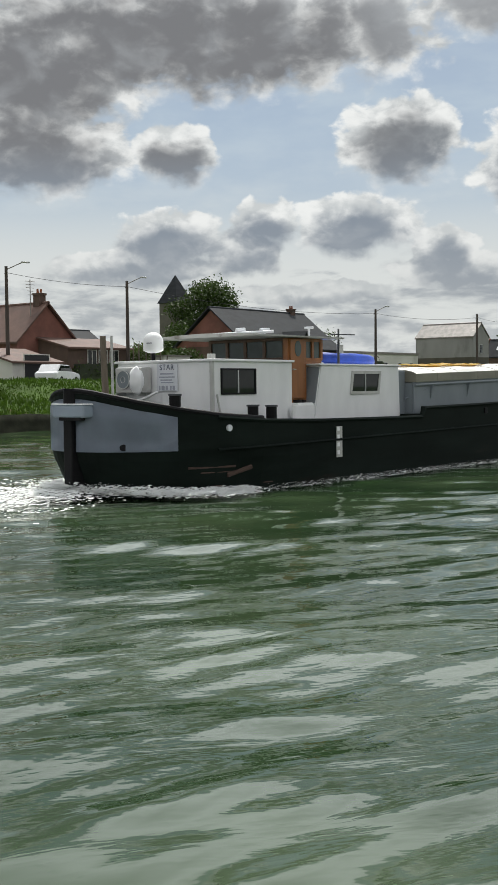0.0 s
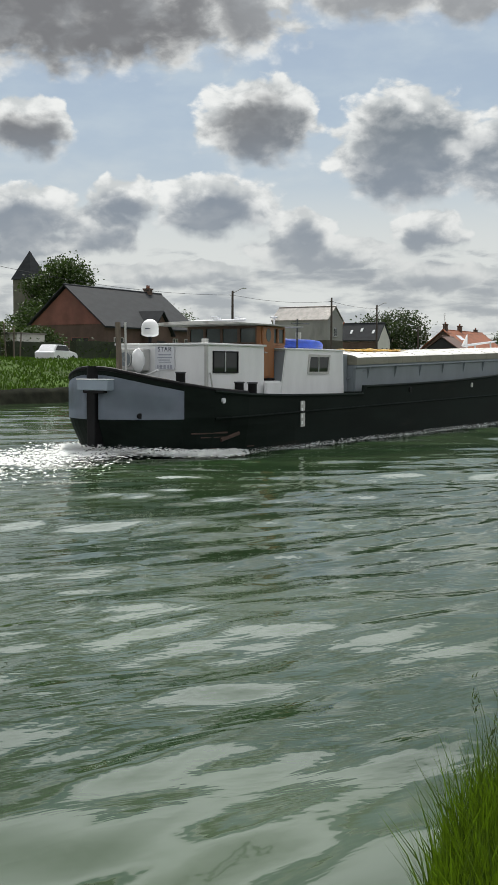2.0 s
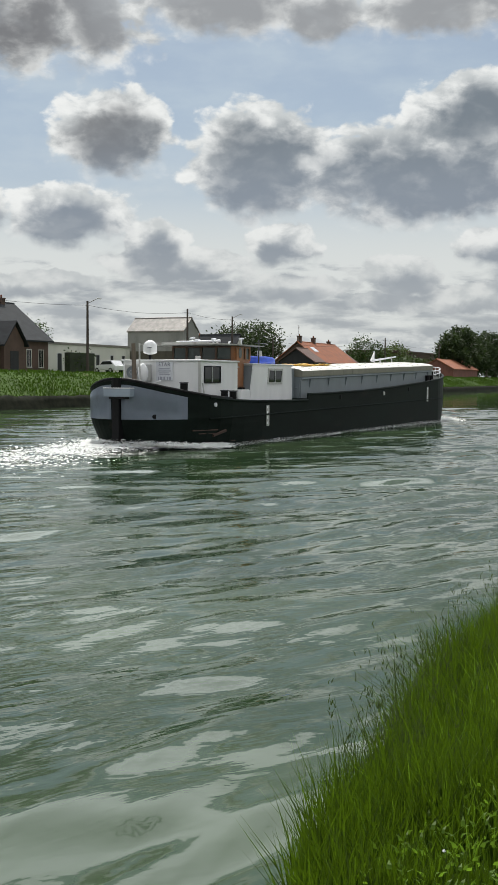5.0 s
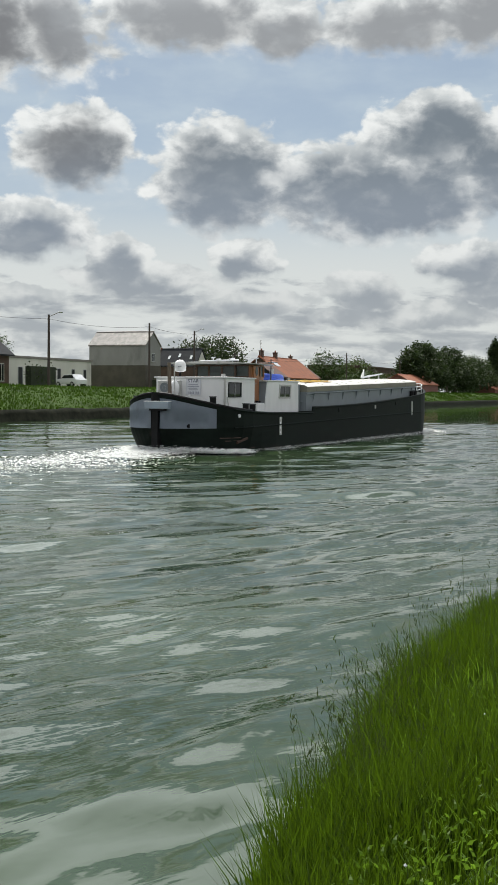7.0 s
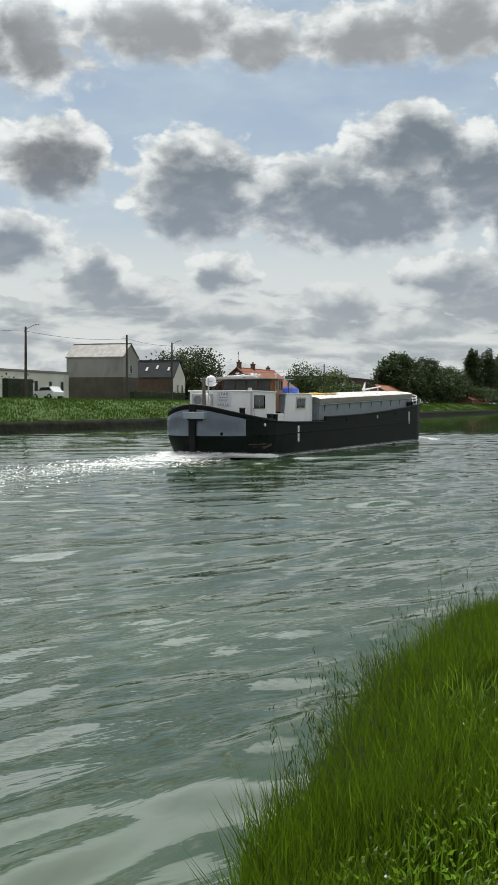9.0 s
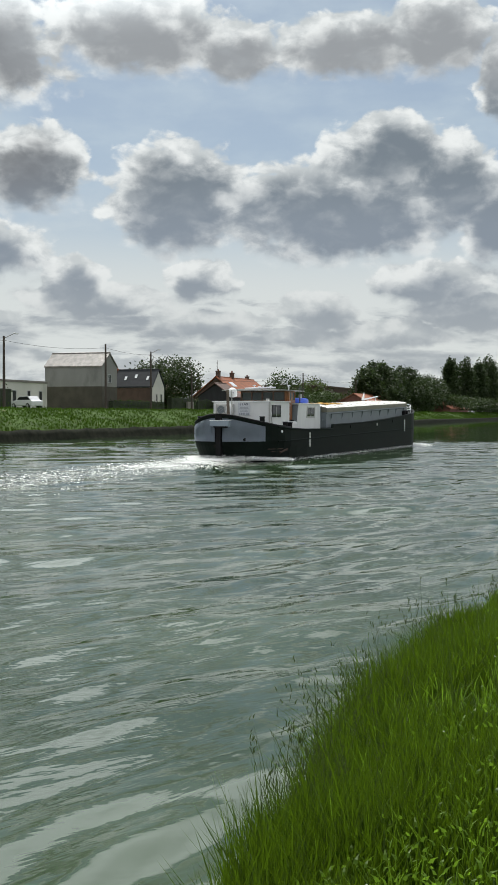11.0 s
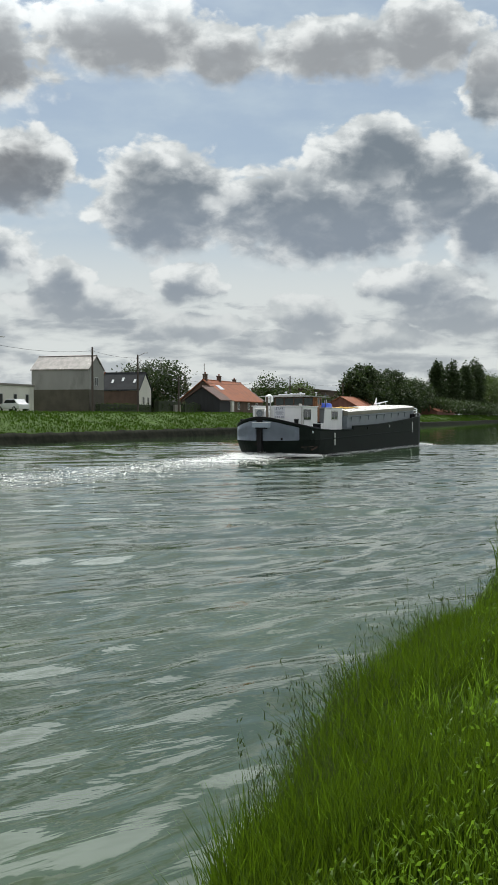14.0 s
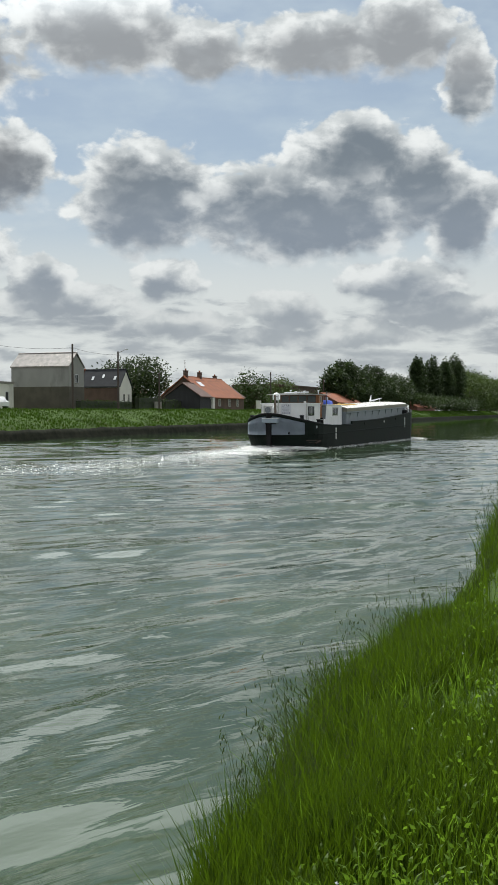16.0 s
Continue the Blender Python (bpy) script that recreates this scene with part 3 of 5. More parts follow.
def lean_to(parent_label, u, v, long, deep, low, high, wall, roof, windows=(), name="outbuilding"):
    """A single-pitch annexe, its roof rising away from the canal."""
    t = thing(name, parent_label, "annexe", CAN @ pose(u, v, GROUND_Z))
    lo, hi = low - GROUND_Z, high - GROUND_Z
    b = bm_new()
    prism(b, [(0, -0.3), (deep, -0.3), (deep, hi), (0, lo)], 0, long, "x")
    part("wall", b, wall, t)
    b = bm_new()
    s = (hi - lo) / deep
    prism(b, [(-0.35, lo - 0.35 * s + 0.01), (deep, hi + 0.01), (deep, hi + 0.15), (-0.35, lo - 0.35 * s + 0.15)], -0.25, long + 0.25, "x")
    part("roof", b, roof, t)
    for side, place, up, wide, high_, *rest in windows:
        window(t, place, up, wide, high_, 0.0, "x" if side == "front" else "y", M[rest[0]] if rest else M["render_white"], "door" if high_ > 1.9 else "window", high_ > 1.9)
    return t


def build_village():
    # red gabled house and its annexes
    house("old red brick house with a brown tiled roof", 54.9, 66, 6.0, 12, 6.2, 9.1, M["brick"], M["tile_brown"], "y", chimneys=[(3.0, 0.8, 10.0)],
          windows=[("end", 4.0, 1.0, 1.0, 1.3), ("end", 8.0, 1.0, 1.0, 1.3)])
    aerial(56.8, 66.6, 8.6, 11.0)
    lean_to("brick annexe with a red lean-to roof and white windows", 57.0, 62.6, 6.6, 3.4, 5.55, 6.35, M["brick_dark"], M["tile_brown"],
            [("front", 2.5, 1.05, 1.0, 1.45), ("front", 4.9, 1.05, 1.0, 1.45), ("front", 3.7, 1.05, 1.0, 1.45)])
    lean_to("white rendered garage with a brown tiled roof", 49.6, 60.2, 4.3, 4.0, 4.3, 5.3, M["render_white"], M["tile_brown"], [("front", 2.2, 0.0, 2.4, 1.95)], "garage")
    low_block("garden_shed", "small white garden shed with a flat roof", "shed", 68.4, 63.2, 3.4, 2.5, 5.2, M["render_white"], 0.12, cap_mat=M["concrete"])
    house("small dark slate-roofed outhouse", 78, 84, 5, 8, 6.0, 8.6, M["brick_dark"], M["slate"], "x")
    # large brick house with a slate roof, ridge along the canal
    h2 = house("large brick house with a dark slate roof", 83.6, 66, 15.6, 9.4, 6.5, 10.3, M["brick_dark"], M["slate"], "x", gable=M["brick"], over=0.45,
               chimneys=[(13.6, 4.7, 10.9)], windows=[("end", 3.0, 0.2, 2.2, 2.1, "brick"), ("front", 2.2, 0.9, 1.5, 1.4), ("front", 12.0, 0.5, 0.9, 1.9), ("front", 14.2, 0.5, 0.9, 1.9), ("end", 7.2, 0.9, 1.4, 1.3)])
    b = bm_new()
    prism(b, [(6.2, 0), (9.6, 0), (9.6, 2.9), (7.9, 4.9), (6.2, 2.9)], -1.1, 1.2, "y")
    porch = part("porch", b, M["brick_dark"], h2, "gabled brick entrance porch")
    for s in (-1, 1):
        b = bm_new()
        prism(b, [(7.9 + s * 2.1, 2.55), (7.9, 5.0), (7.9, 5.15), (7.9 + s * 2.1, 2.7)], -1.45, 2.2, "y")
        part("porch_roof", b, M["slate"], porch)
    # flat black panel: the shade inside the porch opening, put into its colour
    b = bm_new()
    box(b, 7.2, 8.6, -1.13, -1.08, 0.0, 2.1)
    part("porch_opening_shade", b, M["black_wood"], porch)
    # long low white building
    low_block("bungalow", "long low white rendered building with a flat dark roof", "house", 104, 70, 20, 9, 6.5, M["render_white"], 0.28, cap_mat=M["concrete"],
              windows=[("front", 3.5, 0.1, 1.0, 2.2), ("front", 7.5, 0.7, 1.3, 1.5), ("front", 12.0, 0.1, 0.9, 2.2), ("front", 15.4, 0.1, 0.8, 2.2), ("front", 18.3, 0.1, 0.8, 2.2), ("end", 4.0, 0.8, 1.4, 1.3)])
    house("dark-roofed house behind the bungalow", 119, 84, 9, 14, 6.6, 8.8, M["brick_dark"], M["slate"], "x")
    # tall grey rendered house
    house("tall grey rendered house with a lichened tile roof", 131.6, 66, 4.6, 8.6, 8.75, 10.55, M["render_grey"], M["tile_grey"], "y", over=0.12, lower=(M["wall_foot"], 3.1),
          windows=[("front", 2.3, 3.6, 0.9, 1.2, "trim")])
    # slate house with a white gable
    h = house("low house with a slate roof and a white gable", 148.2, 66, 4.4, 6.4, 6.45, 8.9, M["render_white"], M["slate"], "y", over=0.15, windows=[("front", 1.5, 1.2, 0.7, 1.2), ("front", 3.2, 1.2, 0.7, 1.2)])
    b = bm_new()
    box(b, -0.04, 0.0, 0.05, 6.3, -0.3, 3.3)
    part("side_wall", b, M["brick_dark"], h)
    for y, z in ((1.0, 4.3), (3.0, 4.6), (4.6, 4.3)):
        b = bm_new()
        s = (8.9 - 6.45) / 2.2
        x = (z - 3.5) / s
        prism(b, [(x, z + 0.19), (x + 0.45, z + 0.19 + 0.45 * s), (x + 0.45, z + 0.24 + 0.45 * s), (x, z + 0.24)], y, y + 0.35, "y")
        part("roof_window", b, M["trim"], h)
    # brown terraces, black barn, orange-roofed house
    house("brown brick terrace with a brown tiled roof", 176, 82, 22, 9, 6.4, 9.3, M["brick_dark"], M["tile_brown"], "x", chimneys=[(3, 4.5, 10.2), (16, 4.5, 10.4)])
    house("brown brick cottage with a dark tiled roof", 160, 76, 9, 8, 5.6, 8.0, M["brick_dark"], M["tile_brown"], "x")
    house("black boarded barn with a low tiled roof", 170.0, 61.2, 5.0, 6.2, 5.3, 7.4, M["black_wood"], M["tile_brown"], "x", over=0.35)
    h = house("brick cottage with an orange clay tile roof", 187.0, 66, 21, 9, 5.5, 9.1, M["brick_dark"], M["tile_red"], "x", over=0.4, chimneys=[(1.0, 4.5, 10.3), (8.5, 4.5, 10.2)],
              windows=[("front", 2.0, 0.0, 2.0, 2.2, "render_white"), ("front", 7, 0.8, 1.2, 1.3), ("front", 13, 0.8, 1.2, 1.3), ("front", 18, 0.8, 1.2, 1.3)])
    b = bm_new()
    s = (9.1 - 5.5) / 4.5
    prism(b, [(2.2, 2.55 + 2.2 * s + 0.17), (3.2, 2.55 + 3.2 * s + 0.17), (3.2, 2.55 + 3.2 * s + 0.24), (2.2, 2.55 + 2.2 * s + 0.24)], 3.0, 5.2, "x")
    part("roof_window", b, M["sign"], h, "pale roof window")
    b = bm_new()
    box(b, -0.06, 0.0, 0.1, 1.6, -0.2, 2.4)
    part("white_wall_panel", b, M["render_white"], h)
    aerial(187.6, 70.5, 9.0, 12.2)
    house("brick house with a brown roof beside the cottage", 212, 70, 10, 9, 5.8, 9.0, M["brick_dark"], M["tile_brown"], "x", chimneys=[(4, 4.5, 10.2)])
    low_block("warehouse", "long brown brick warehouse with a flat roof", "warehouse", 275, 76, 66, 14, 10.0, M["brick_dark"], 0.4, cap_mat=M["brick_dark"])
    house("far house with an orange clay tile roof", 252, 56.2, 28, 8, 4.9, 7.1, M["brick"], M["tile_red"], "x")
    house("distant house with an orange clay tile roof", 374, 55.5, 46, 8, 4.3, 6.3, M["brick"], M["tile_red"], "x")
    # church tower with a pointed roof
    t = thing("church_tower", "stone church tower with a pointed slate roof", "church", CAN @ pose(141, 127, GROUND_Z))
    b = bm_new()
    box(b, 0.75, 4.85, 0.75, 4.85, -0.3, 14.4, 0.08)
    part("tower", b, M["stone"], t)
    b = bm_new()
    made = bmesh.ops.create_cone(b, cap_ends=True, segments=4, radius1=3.25, radius2=0.05, depth=5.0)["verts"]
    bmesh.ops.transform(b, matrix=pose(2.8, 2.8, 16.8, 0, 0, 45), verts=made)
    part("spire", b, M["slate"], t)
    for k in (2.1, 3.5):
        b = bm_new()
        box(b, k - 0.35, k + 0.35, 0.69, 0.77, 10.8, 13.0)
        part("louvre", b, M["black_wood"], t)
    b = bm_new()
    box(b, 4.2, 24, -1, 8, -0.3, 6.5)
    prism(b, [(-1.3, 6.5), (8.3, 6.5), (3.5, 10.0)], 5.6, 24, "x")
    part("nave", b, M["slate"], t)


def build_poles():
    """Street poles along the far road, some with a lamp arm, and the wires between them."""
    spots = [(50.7, 11.2, True), (62.9, 11.0, True), (100.7, 10.6, True), (124.7, 11.2, False), (138.7, 11.0, True), (153.9, 8.6, False), (215, 10.8, False), (262, 10.8, False)]
    tops = []
    for u, top, lamp in spots:
        t = thing("street_pole", "tall dark utility pole" + (" with a street lamp arm" if lamp else ""), "utility pole", CAN @ pose(u, 62, GROUND_Z), "utility poles")
        b = bm_new()
        rod(b, (0, 0, -0.3), (0, 0, top - GROUND_Z), 0.17, 0.11, 10)
        part("pole", b, M["pole_wood"], t)
        if lamp:
            b = bm_new()
            rod(b, (0, 0, top - GROUND_Z - 0.25), (0.9, -0.7, top - GROUND_Z + 0.3), 0.035, seg=6)
            arm = part("arm", b, M["concrete"], t)
            b = bm_new()
            box(b, 0.8, 1.45, -0.9, -0.68, top - GROUND_Z + 0.26, top - GROUND_Z + 0.36, 0.03)
            part("lamp_head", b, M["grey"], arm)
        b = bm_new()
        rod(b, (-0.1, -0.3, top - GROUND_Z - 0.5), (0.1, 0.3, top - GROUND_Z - 0.5), 0.03, seg=6)
        part("bracket", b, M["concrete"], t)
        tops.append((u, 62.0, top - 0.45))
    for (u0, v0, z0), (u1, v1, z1) in zip(tops, tops[1:]):
        b = bm_new()
        last = None
        for k in range(13):
            f = k / 12
            p = Vector((u0 + (u1 - u0) * f, v0, z0 + (z1 - z0) * f - 0.018 * abs(u1 - u0) * 4 * f * (1 - f)))
            if last is not None:
                rod(b, last, p, 0.016, seg=4)
            last = p
        tagged(mesh_object("overhead_wire", b, M["black"], CAN), "thin black wire hanging between two poles", "wire", "overhead wires")


# ---------------------------------------------------------------- trees
def leaf_cloud(rng, lumps, count, size, flat=0.6):
    """Leaf clusters scattered in ellipsoid lumps: (x, y, z, rx, ry, rz)."""
    verts, faces = [], []
    weights = [l[3] * l[4] * l[5] for l in lumps]
    for _ in range(count):
        x, y, z, rx, ry, rz = rng.choices(lumps, weights)[0]
        d = Vector((rng.gauss(0, 1), rng.gauss(0, 1), rng.gauss(0, 1))).normalized() * rng.uniform(0.55, 1.06) * (1 + 0.15 * rng.gauss(0, 1))
        c = Vector((x + d.x * rx, y + d.y * ry, z + d.z * rz))
        q = Euler((rng.uniform(-1, 1), rng.uniform(-1, 1), rng.uniform(0, 6.28))).to_matrix()
        s = size * rng.uniform(0.6, 1.4)
        k = len(verts)
        for p in ((-s, 0, 0), (0, -s * flat, 0.1 * s), (s, 0, 0), (0, s * flat, 0.12 * s)):
            verts.append(tuple(c + q @ Vector(p)))
        faces.append((k, k + 1, k + 2, k + 3))
    return verts, faces


def tree(label, u, v, height, width, leaf, seed, count=1800, size=0.34, bare=0.25, shape="round", base=GROUND_Z):
    rng = random.Random(seed)
    t = thing("tree", label, "tree", CAN @ pose(u, v, base), "village trees")
    b = bm_new()
    rod(b, (0, 0, -0.4), (0.1, 0, height * 0.45), height * 0.022 + 0.06, height * 0.013 + 0.03, 8)
    lumps = []
    if shape == "round":
        for k in range(9):
            a, f = k * 2.4 + rng.uniform(0, 0.5), (k + 0.5) / 9
            z = height * (bare + (1 - bare) * (0.15 + 0.72 * f))
            r = width * 0.5 * math.sin(math.pi * min(0.95, 0.25 + 0.62 * f)) * 0.62
            p = (r * math.cos(a), r * math.sin(a), z)
            s = width * rng.uniform(0.2, 0.3)
            lumps.append((*p, s, s, s * rng.uniform(0.7, 1.0)))
            rod(b, (0.05, 0, height * (0.2 + 0.2 * f)), p, height * 0.01 + 0.02, 0.02, 6)
    elif shape == "poplar":
        for k in range(22):
            f = k / 21
            w = width * 0.42 * (0.72 + 0.28 * math.sin(math.pi * f)) * (1 - 0.6 * max(0.0, f - 0.85) / 0.15)
            a = rng.uniform(0, 6.28)
            lumps.append((0.18 * w * math.cos(a), 0.18 * w * math.sin(a), height * (0.08 + 0.87 * f), w, w, height * 0.085))
            rod(b, (0, 0, height * 0.6 * f), (0.6 * w * math.cos(a), 0.6 * w * math.sin(a), height * (0.1 + 0.8 * f)), 0.06, 0.02, 5)
        rod(b, (0, 0, height * 0.4), (0, 0, height * 0.95), 0.12, 0.03, 6)
    else:
        for k in range(10):
            s = width * rng.uniform(0.14, 0.26)
            x, y = rng.uniform(-0.42, 0.42) * width, rng.uniform(-0.2, 0.2) * width
            lumps.append((x, y, height * rng.uniform(0.3, 0.8), s, s, height * 0.22))
            rod(b, (0, 0, height * 0.1), (x, y, height * 0.5), 0.05, 0.02, 5)
    part("trunk", b, M["bark"], t)
    verts, faces = leaf_cloud(rng, lumps, int(count * 2.2), size * 0.68)
    crown = from_lists("crown", verts, faces, leaf)
    crown.parent = t
    return t


def build_trees():
    tree("broad leafy tree beside the church tower", 142.3, 122.1, 18.2, 14.0, M["leaf"], 1, 9000, 0.36, 0.1)
    tree("broad leafy tree in front of the church", 122, 110, 8.6, 8, M["leaf"], 2, 2200, 0.36, 0.05)
    tree("small rounded garden tree behind a roof", 72, 84, 7.0, 5, M["leaf"], 3, 1200, 0.25)
    tree("dense garden shrub beside the road", 68.0, 64.5, 3.4, 5.5, M["leaf_light"], 4, 1400, 0.2, shape="shrub")
    tree("dense garden shrub beside the road", 76.0, 68, 3.2, 5, M["leaf"], 5, 1200, 0.2, shape="shrub")
    tree("dark conifer-like tree behind the slate roof", 112, 82, 7.2, 6, M["leaf"], 6, 1500, 0.26)
    tree("loose leafy tree behind the low building", 121, 96, 8.2, 9, M["leaf"], 7, 900, 0.26)
    tree("loose leafy tree behind the low building", 131, 98, 7.6, 9, M["leaf"], 8, 800, 0.26)
    tree("loose leafy tree behind the low building", 142, 98, 7.8, 8, M["leaf"], 19, 800, 0.26)
    tree("dense rounded tree beside the slate house", 188, 80, 9.0, 14, M["leaf_dark"], 9, 4200, 0.36, 0.0)
    tree("leafy garden tree behind the warehouse hedge", 262, 80, 8.5, 12, M["leaf"], 10, 1900, 0.4, 0.0)
    tree("leafy garden tree behind the warehouse hedge", 276, 78, 8.0, 10, M["leaf_light"], 11, 1600, 0.4, 0.0)
    tree("leafy garden tree behind the warehouse hedge", 288, 80, 8.6, 10, M["leaf_light"], 12, 1600, 0.4, 0.0)
    tree("light green garden bush on the bank", 250, 68, 5.0, 16, M["leaf"], 13, 1800, 0.35, shape="shrub")
    # wood and poplars at the bend
    for k, (u, v, h, w) in enumerate([(272, 59, 11, 9), (284, 60, 14, 10), (294, 60, 14.2, 11), (306, 60, 11.5, 11), (322, 60, 14.5, 9), (336, 60, 12, 13), (352, 60, 11.6, 14), (370, 60, 11.5, 14), (384, 61, 10, 13)]):
        tree("dark broadleaf tree in a wood by the canal", u, v + 2, h, w, M["leaf_dark"], 30 + k, 2200, 0.5, 0.0)
    for k, (u, h, w) in enumerate([(401, 20.5, 6), (411, 20.2, 5.5), (447, 22.8, 9.5), (487, 23.5, 8), (497, 22.5, 7), (523, 27.4, 11), (536, 26.6, 10)]):
        tree("tall slender dark poplar", u, 60, h, w, M["leaf_dark"], 50 + k, 2400, 0.6, shape="poplar")
    for k in range(16):
        u = 560 + 26 * k
        tree("light green tree of a distant wood", u, 56 + 10 * (k % 3), 10 + 4 * ((k * 7) % 3) + 0.012 * u, 24, M["leaf_light"], 70 + k, 1500, 0.9, 0.0)
    for k in range(7):
        tree("dark undergrowth below the poplars", 395 + 25 * k, 58, 6.5, 26, M["leaf_dark"], 90 + k, 1300, 0.6, shape="shrub")


# ---------------------------------------------------------------- cars and fences on the far road
def build_car(u, v, turn, label, z=2.66):
    t = thing("car", label, "car", CAN @ pose(u, v, z, 0, 0, turn))
    b = bm_new()
    prism(b, [(-2.0, 0.32), (2.0, 0.32), (2.05, 0.62), (1.9, 0.82), (0.95, 0.95), (-1.7, 0.98), (-2.05, 0.85)], -0.84, 0.84, "y")
    bmesh.ops.bevel(b, geom=b.edges[:], offset=0.06, segments=2, affect="EDGES")
    body = part("body", b, M["car_white"], t)
    b = bm_new()
    prism(b, [(-1.75, 0.95), (1.0, 0.93), (0.35, 1.42), (-1.2, 1.46)], -0.74, 0.74, "y")
    bmesh.ops.bevel(b, geom=b.edges[:], offset=0.05, segments=2, affect="EDGES")
    part("cabin", b, M["car_white"], body)
    b = bm_new()
    prism(b, [(-1.55, 1.0), (0.8, 0.98), (0.3, 1.35), (-1.15, 1.38)], -0.755, 0.755, "y")
    part("side_window", b, M["glass"], body)
    b = bm_new()
    prism(b, [(0.96, 0.97), (0.42, 1.38), (0.40, 1.38), (0.9, 0.97)], -0.62, 0.62, "y")
    part("windscreen", b, M["glass"], body)
    for x in (-1.25, 1.25):
        for s in (-1, 1):
            b = bm_new()
            rod(b, (x, s * 0.68, 0.31), (x, s * 0.86, 0.31), 0.31, seg=16)
            w = part("wheel", b, M["black"], t)
            b = bm_new()
            rod(b, (x, s * 0.85, 0.31), (x, s * 0.875, 0.31), 0.19, seg=12)
            part("rim", b, M["trim"], w)


def build_far_clutter():
    build_car(52.0, 58.2, 24, "small white hatchback parked on the far road")
    build_car(67.3, 58.0, 12, "small white estate car parked on the far road")
    build_car(112, 66, 70, "white van-like car parked by the low building", 2.98)
    spots = [(57, 61.3, 7.5, 1.5), (66, 61.5, 6, 1.6), (76, 63.2, 7, 1.9), (99.6, 63.5, 5, 2.3), (131, 64.0, 17, 1.3), (152, 64.5, 9, 2.0), (163, 64.6, 8, 1.7)]
    for u, v, w, h in spots:
        t = thing("hedge", "dark clipped garden hedge", "hedge", CAN @ pose(u, v, GROUND_Z), "garden hedges")
        b = bm_new()
        box(b, 0, w, 0, 0.7, -0.2, h - 0.15)
        part("core", b, M["fence"], t)
        rng = random.Random(int(u))
        lumps = [(x, 0.35, h * 0.5, 0.8, 0.55, h * 0.52) for x in np.arange(0.4, w, 0.7)]
        vs, fs = leaf_cloud(rng, lumps, int(w * 90), 0.13)
        ob = from_lists("leaves", vs, fs, M["leaf"])
        ob.parent = t
    # pale stakes that hold up garden plants
    for u, h, lean in ((62.4, 2.7, 3), (63.2, 3.0, -2), (63.9, 2.5, 2), (64.7, 2.9, -4), (65.6, 2.6, 1), (66.3, 2.2, 5)):
        t = thing("garden_stake", "pale weathered wooden stake among garden plants", "stake", CAN @ pose(u, 61.0, GROUND_Z, 0, lean, 0), "garden stakes")
        b = bm_new()
        rod(b, (0, 0, -0.3), (0, 0, h), 0.07, 0.05, 8)
        part("pole", b, M["post"], t)
    # low white sign boards and gate posts seen by the barn
    for u, v, w, h, m in ((163.5, 69, 2.2, 1.6, "render_white"), (175.4, 60.9, 1.2, 2.2, "render_white"), (157.2, 64, 2.6, 1.3, "concrete"), (212.5, 64.2, 3.0, 2.1, "render_white")):
        t = thing("garden_wall", "short pale rendered garden wall", "wall", CAN @ pose(u, v, GROUND_Z), "garden walls")
        b = bm_new()
        box(b, 0, w, 0, 0.25, -0.2, h - 0.06)
        part("wall", b, M[m], t)
        b = bm_new()
        box(b, -0.04, w + 0.04, -0.04, 0.29, h - 0.06, h)
        part("coping", b, M["concrete"], t)


build_village()
build_poles()
build_trees()
build_far_clutter()


# ---------------------------------------------------------------- the barge (x forward from the stern, y to port, z up from the water)
SHEER = [(0.3, 2.36), (0.6, 2.22), (1.0, 2.09), (1.7, 1.93), (2.6, 1.79), (3.8, 1.69), (6.1, 1.61), (10.97, 1.57), (11.03, 1.82), (16.5, 1.88), (21.5, 2.04), (28.0, 2.34), (33.0, 2.66), (36.6, 2.92)]


def sheer(x):
    return float(np.interp(x, [p[0] for p in SHEER], [p[1] for p in SHEER]))


def beam(x, z):
    """Half breadth of the hull and the shift of the station along the keel."""
    if x < 4.0:
        b = 2.5 * max(0.0, 1 - ((4.0 - x) / 3.72) ** 2) ** 0.5
    elif x > 30.0:
        b = 2.5 * max(0.0, 1 - ((x - 30.0) / 6.5) ** 1.4) ** 0.62
    else:
        b = 2.5
    low = max(0.0, 0.95 - z)
    if x < 6.0:
        b *= 1 - 0.22 * low * (1 - x / 6.0)
    if x > 30.0:
        b *= 1 - 0.12 * low * (x - 30.0) / 6.5
    shift = 0.45 * low * max(0.0, 1 - x / 4.0) - 0.25 * max(0.0, 0.6 - z) * max(0.0, (x - 33) / 3.5)
    return b, shift


def hull_point(x, z, side, out=0.0):
    b, s = beam(x, z)
    return (x + s - (out if x < 1.2 else 0.0), side * (b + out), z)


STERN_STATIONS = [0.29, 0.33, 0.42, 0.55, 0.75, 1.0, 1.3, 1.68]
HULL_STATIONS = STERN_STATIONS + [2.1, 2.6, 3.2, 4.0, 5.0, 6.5, 8.5, 10.97, 11.03, 14, 17, 20, 23, 26, 28, 30, 30.6, 31.3, 32, 32.8, 33.6, 34.4, 35.2, 35.8, 36.2, 36.42, 36.49]


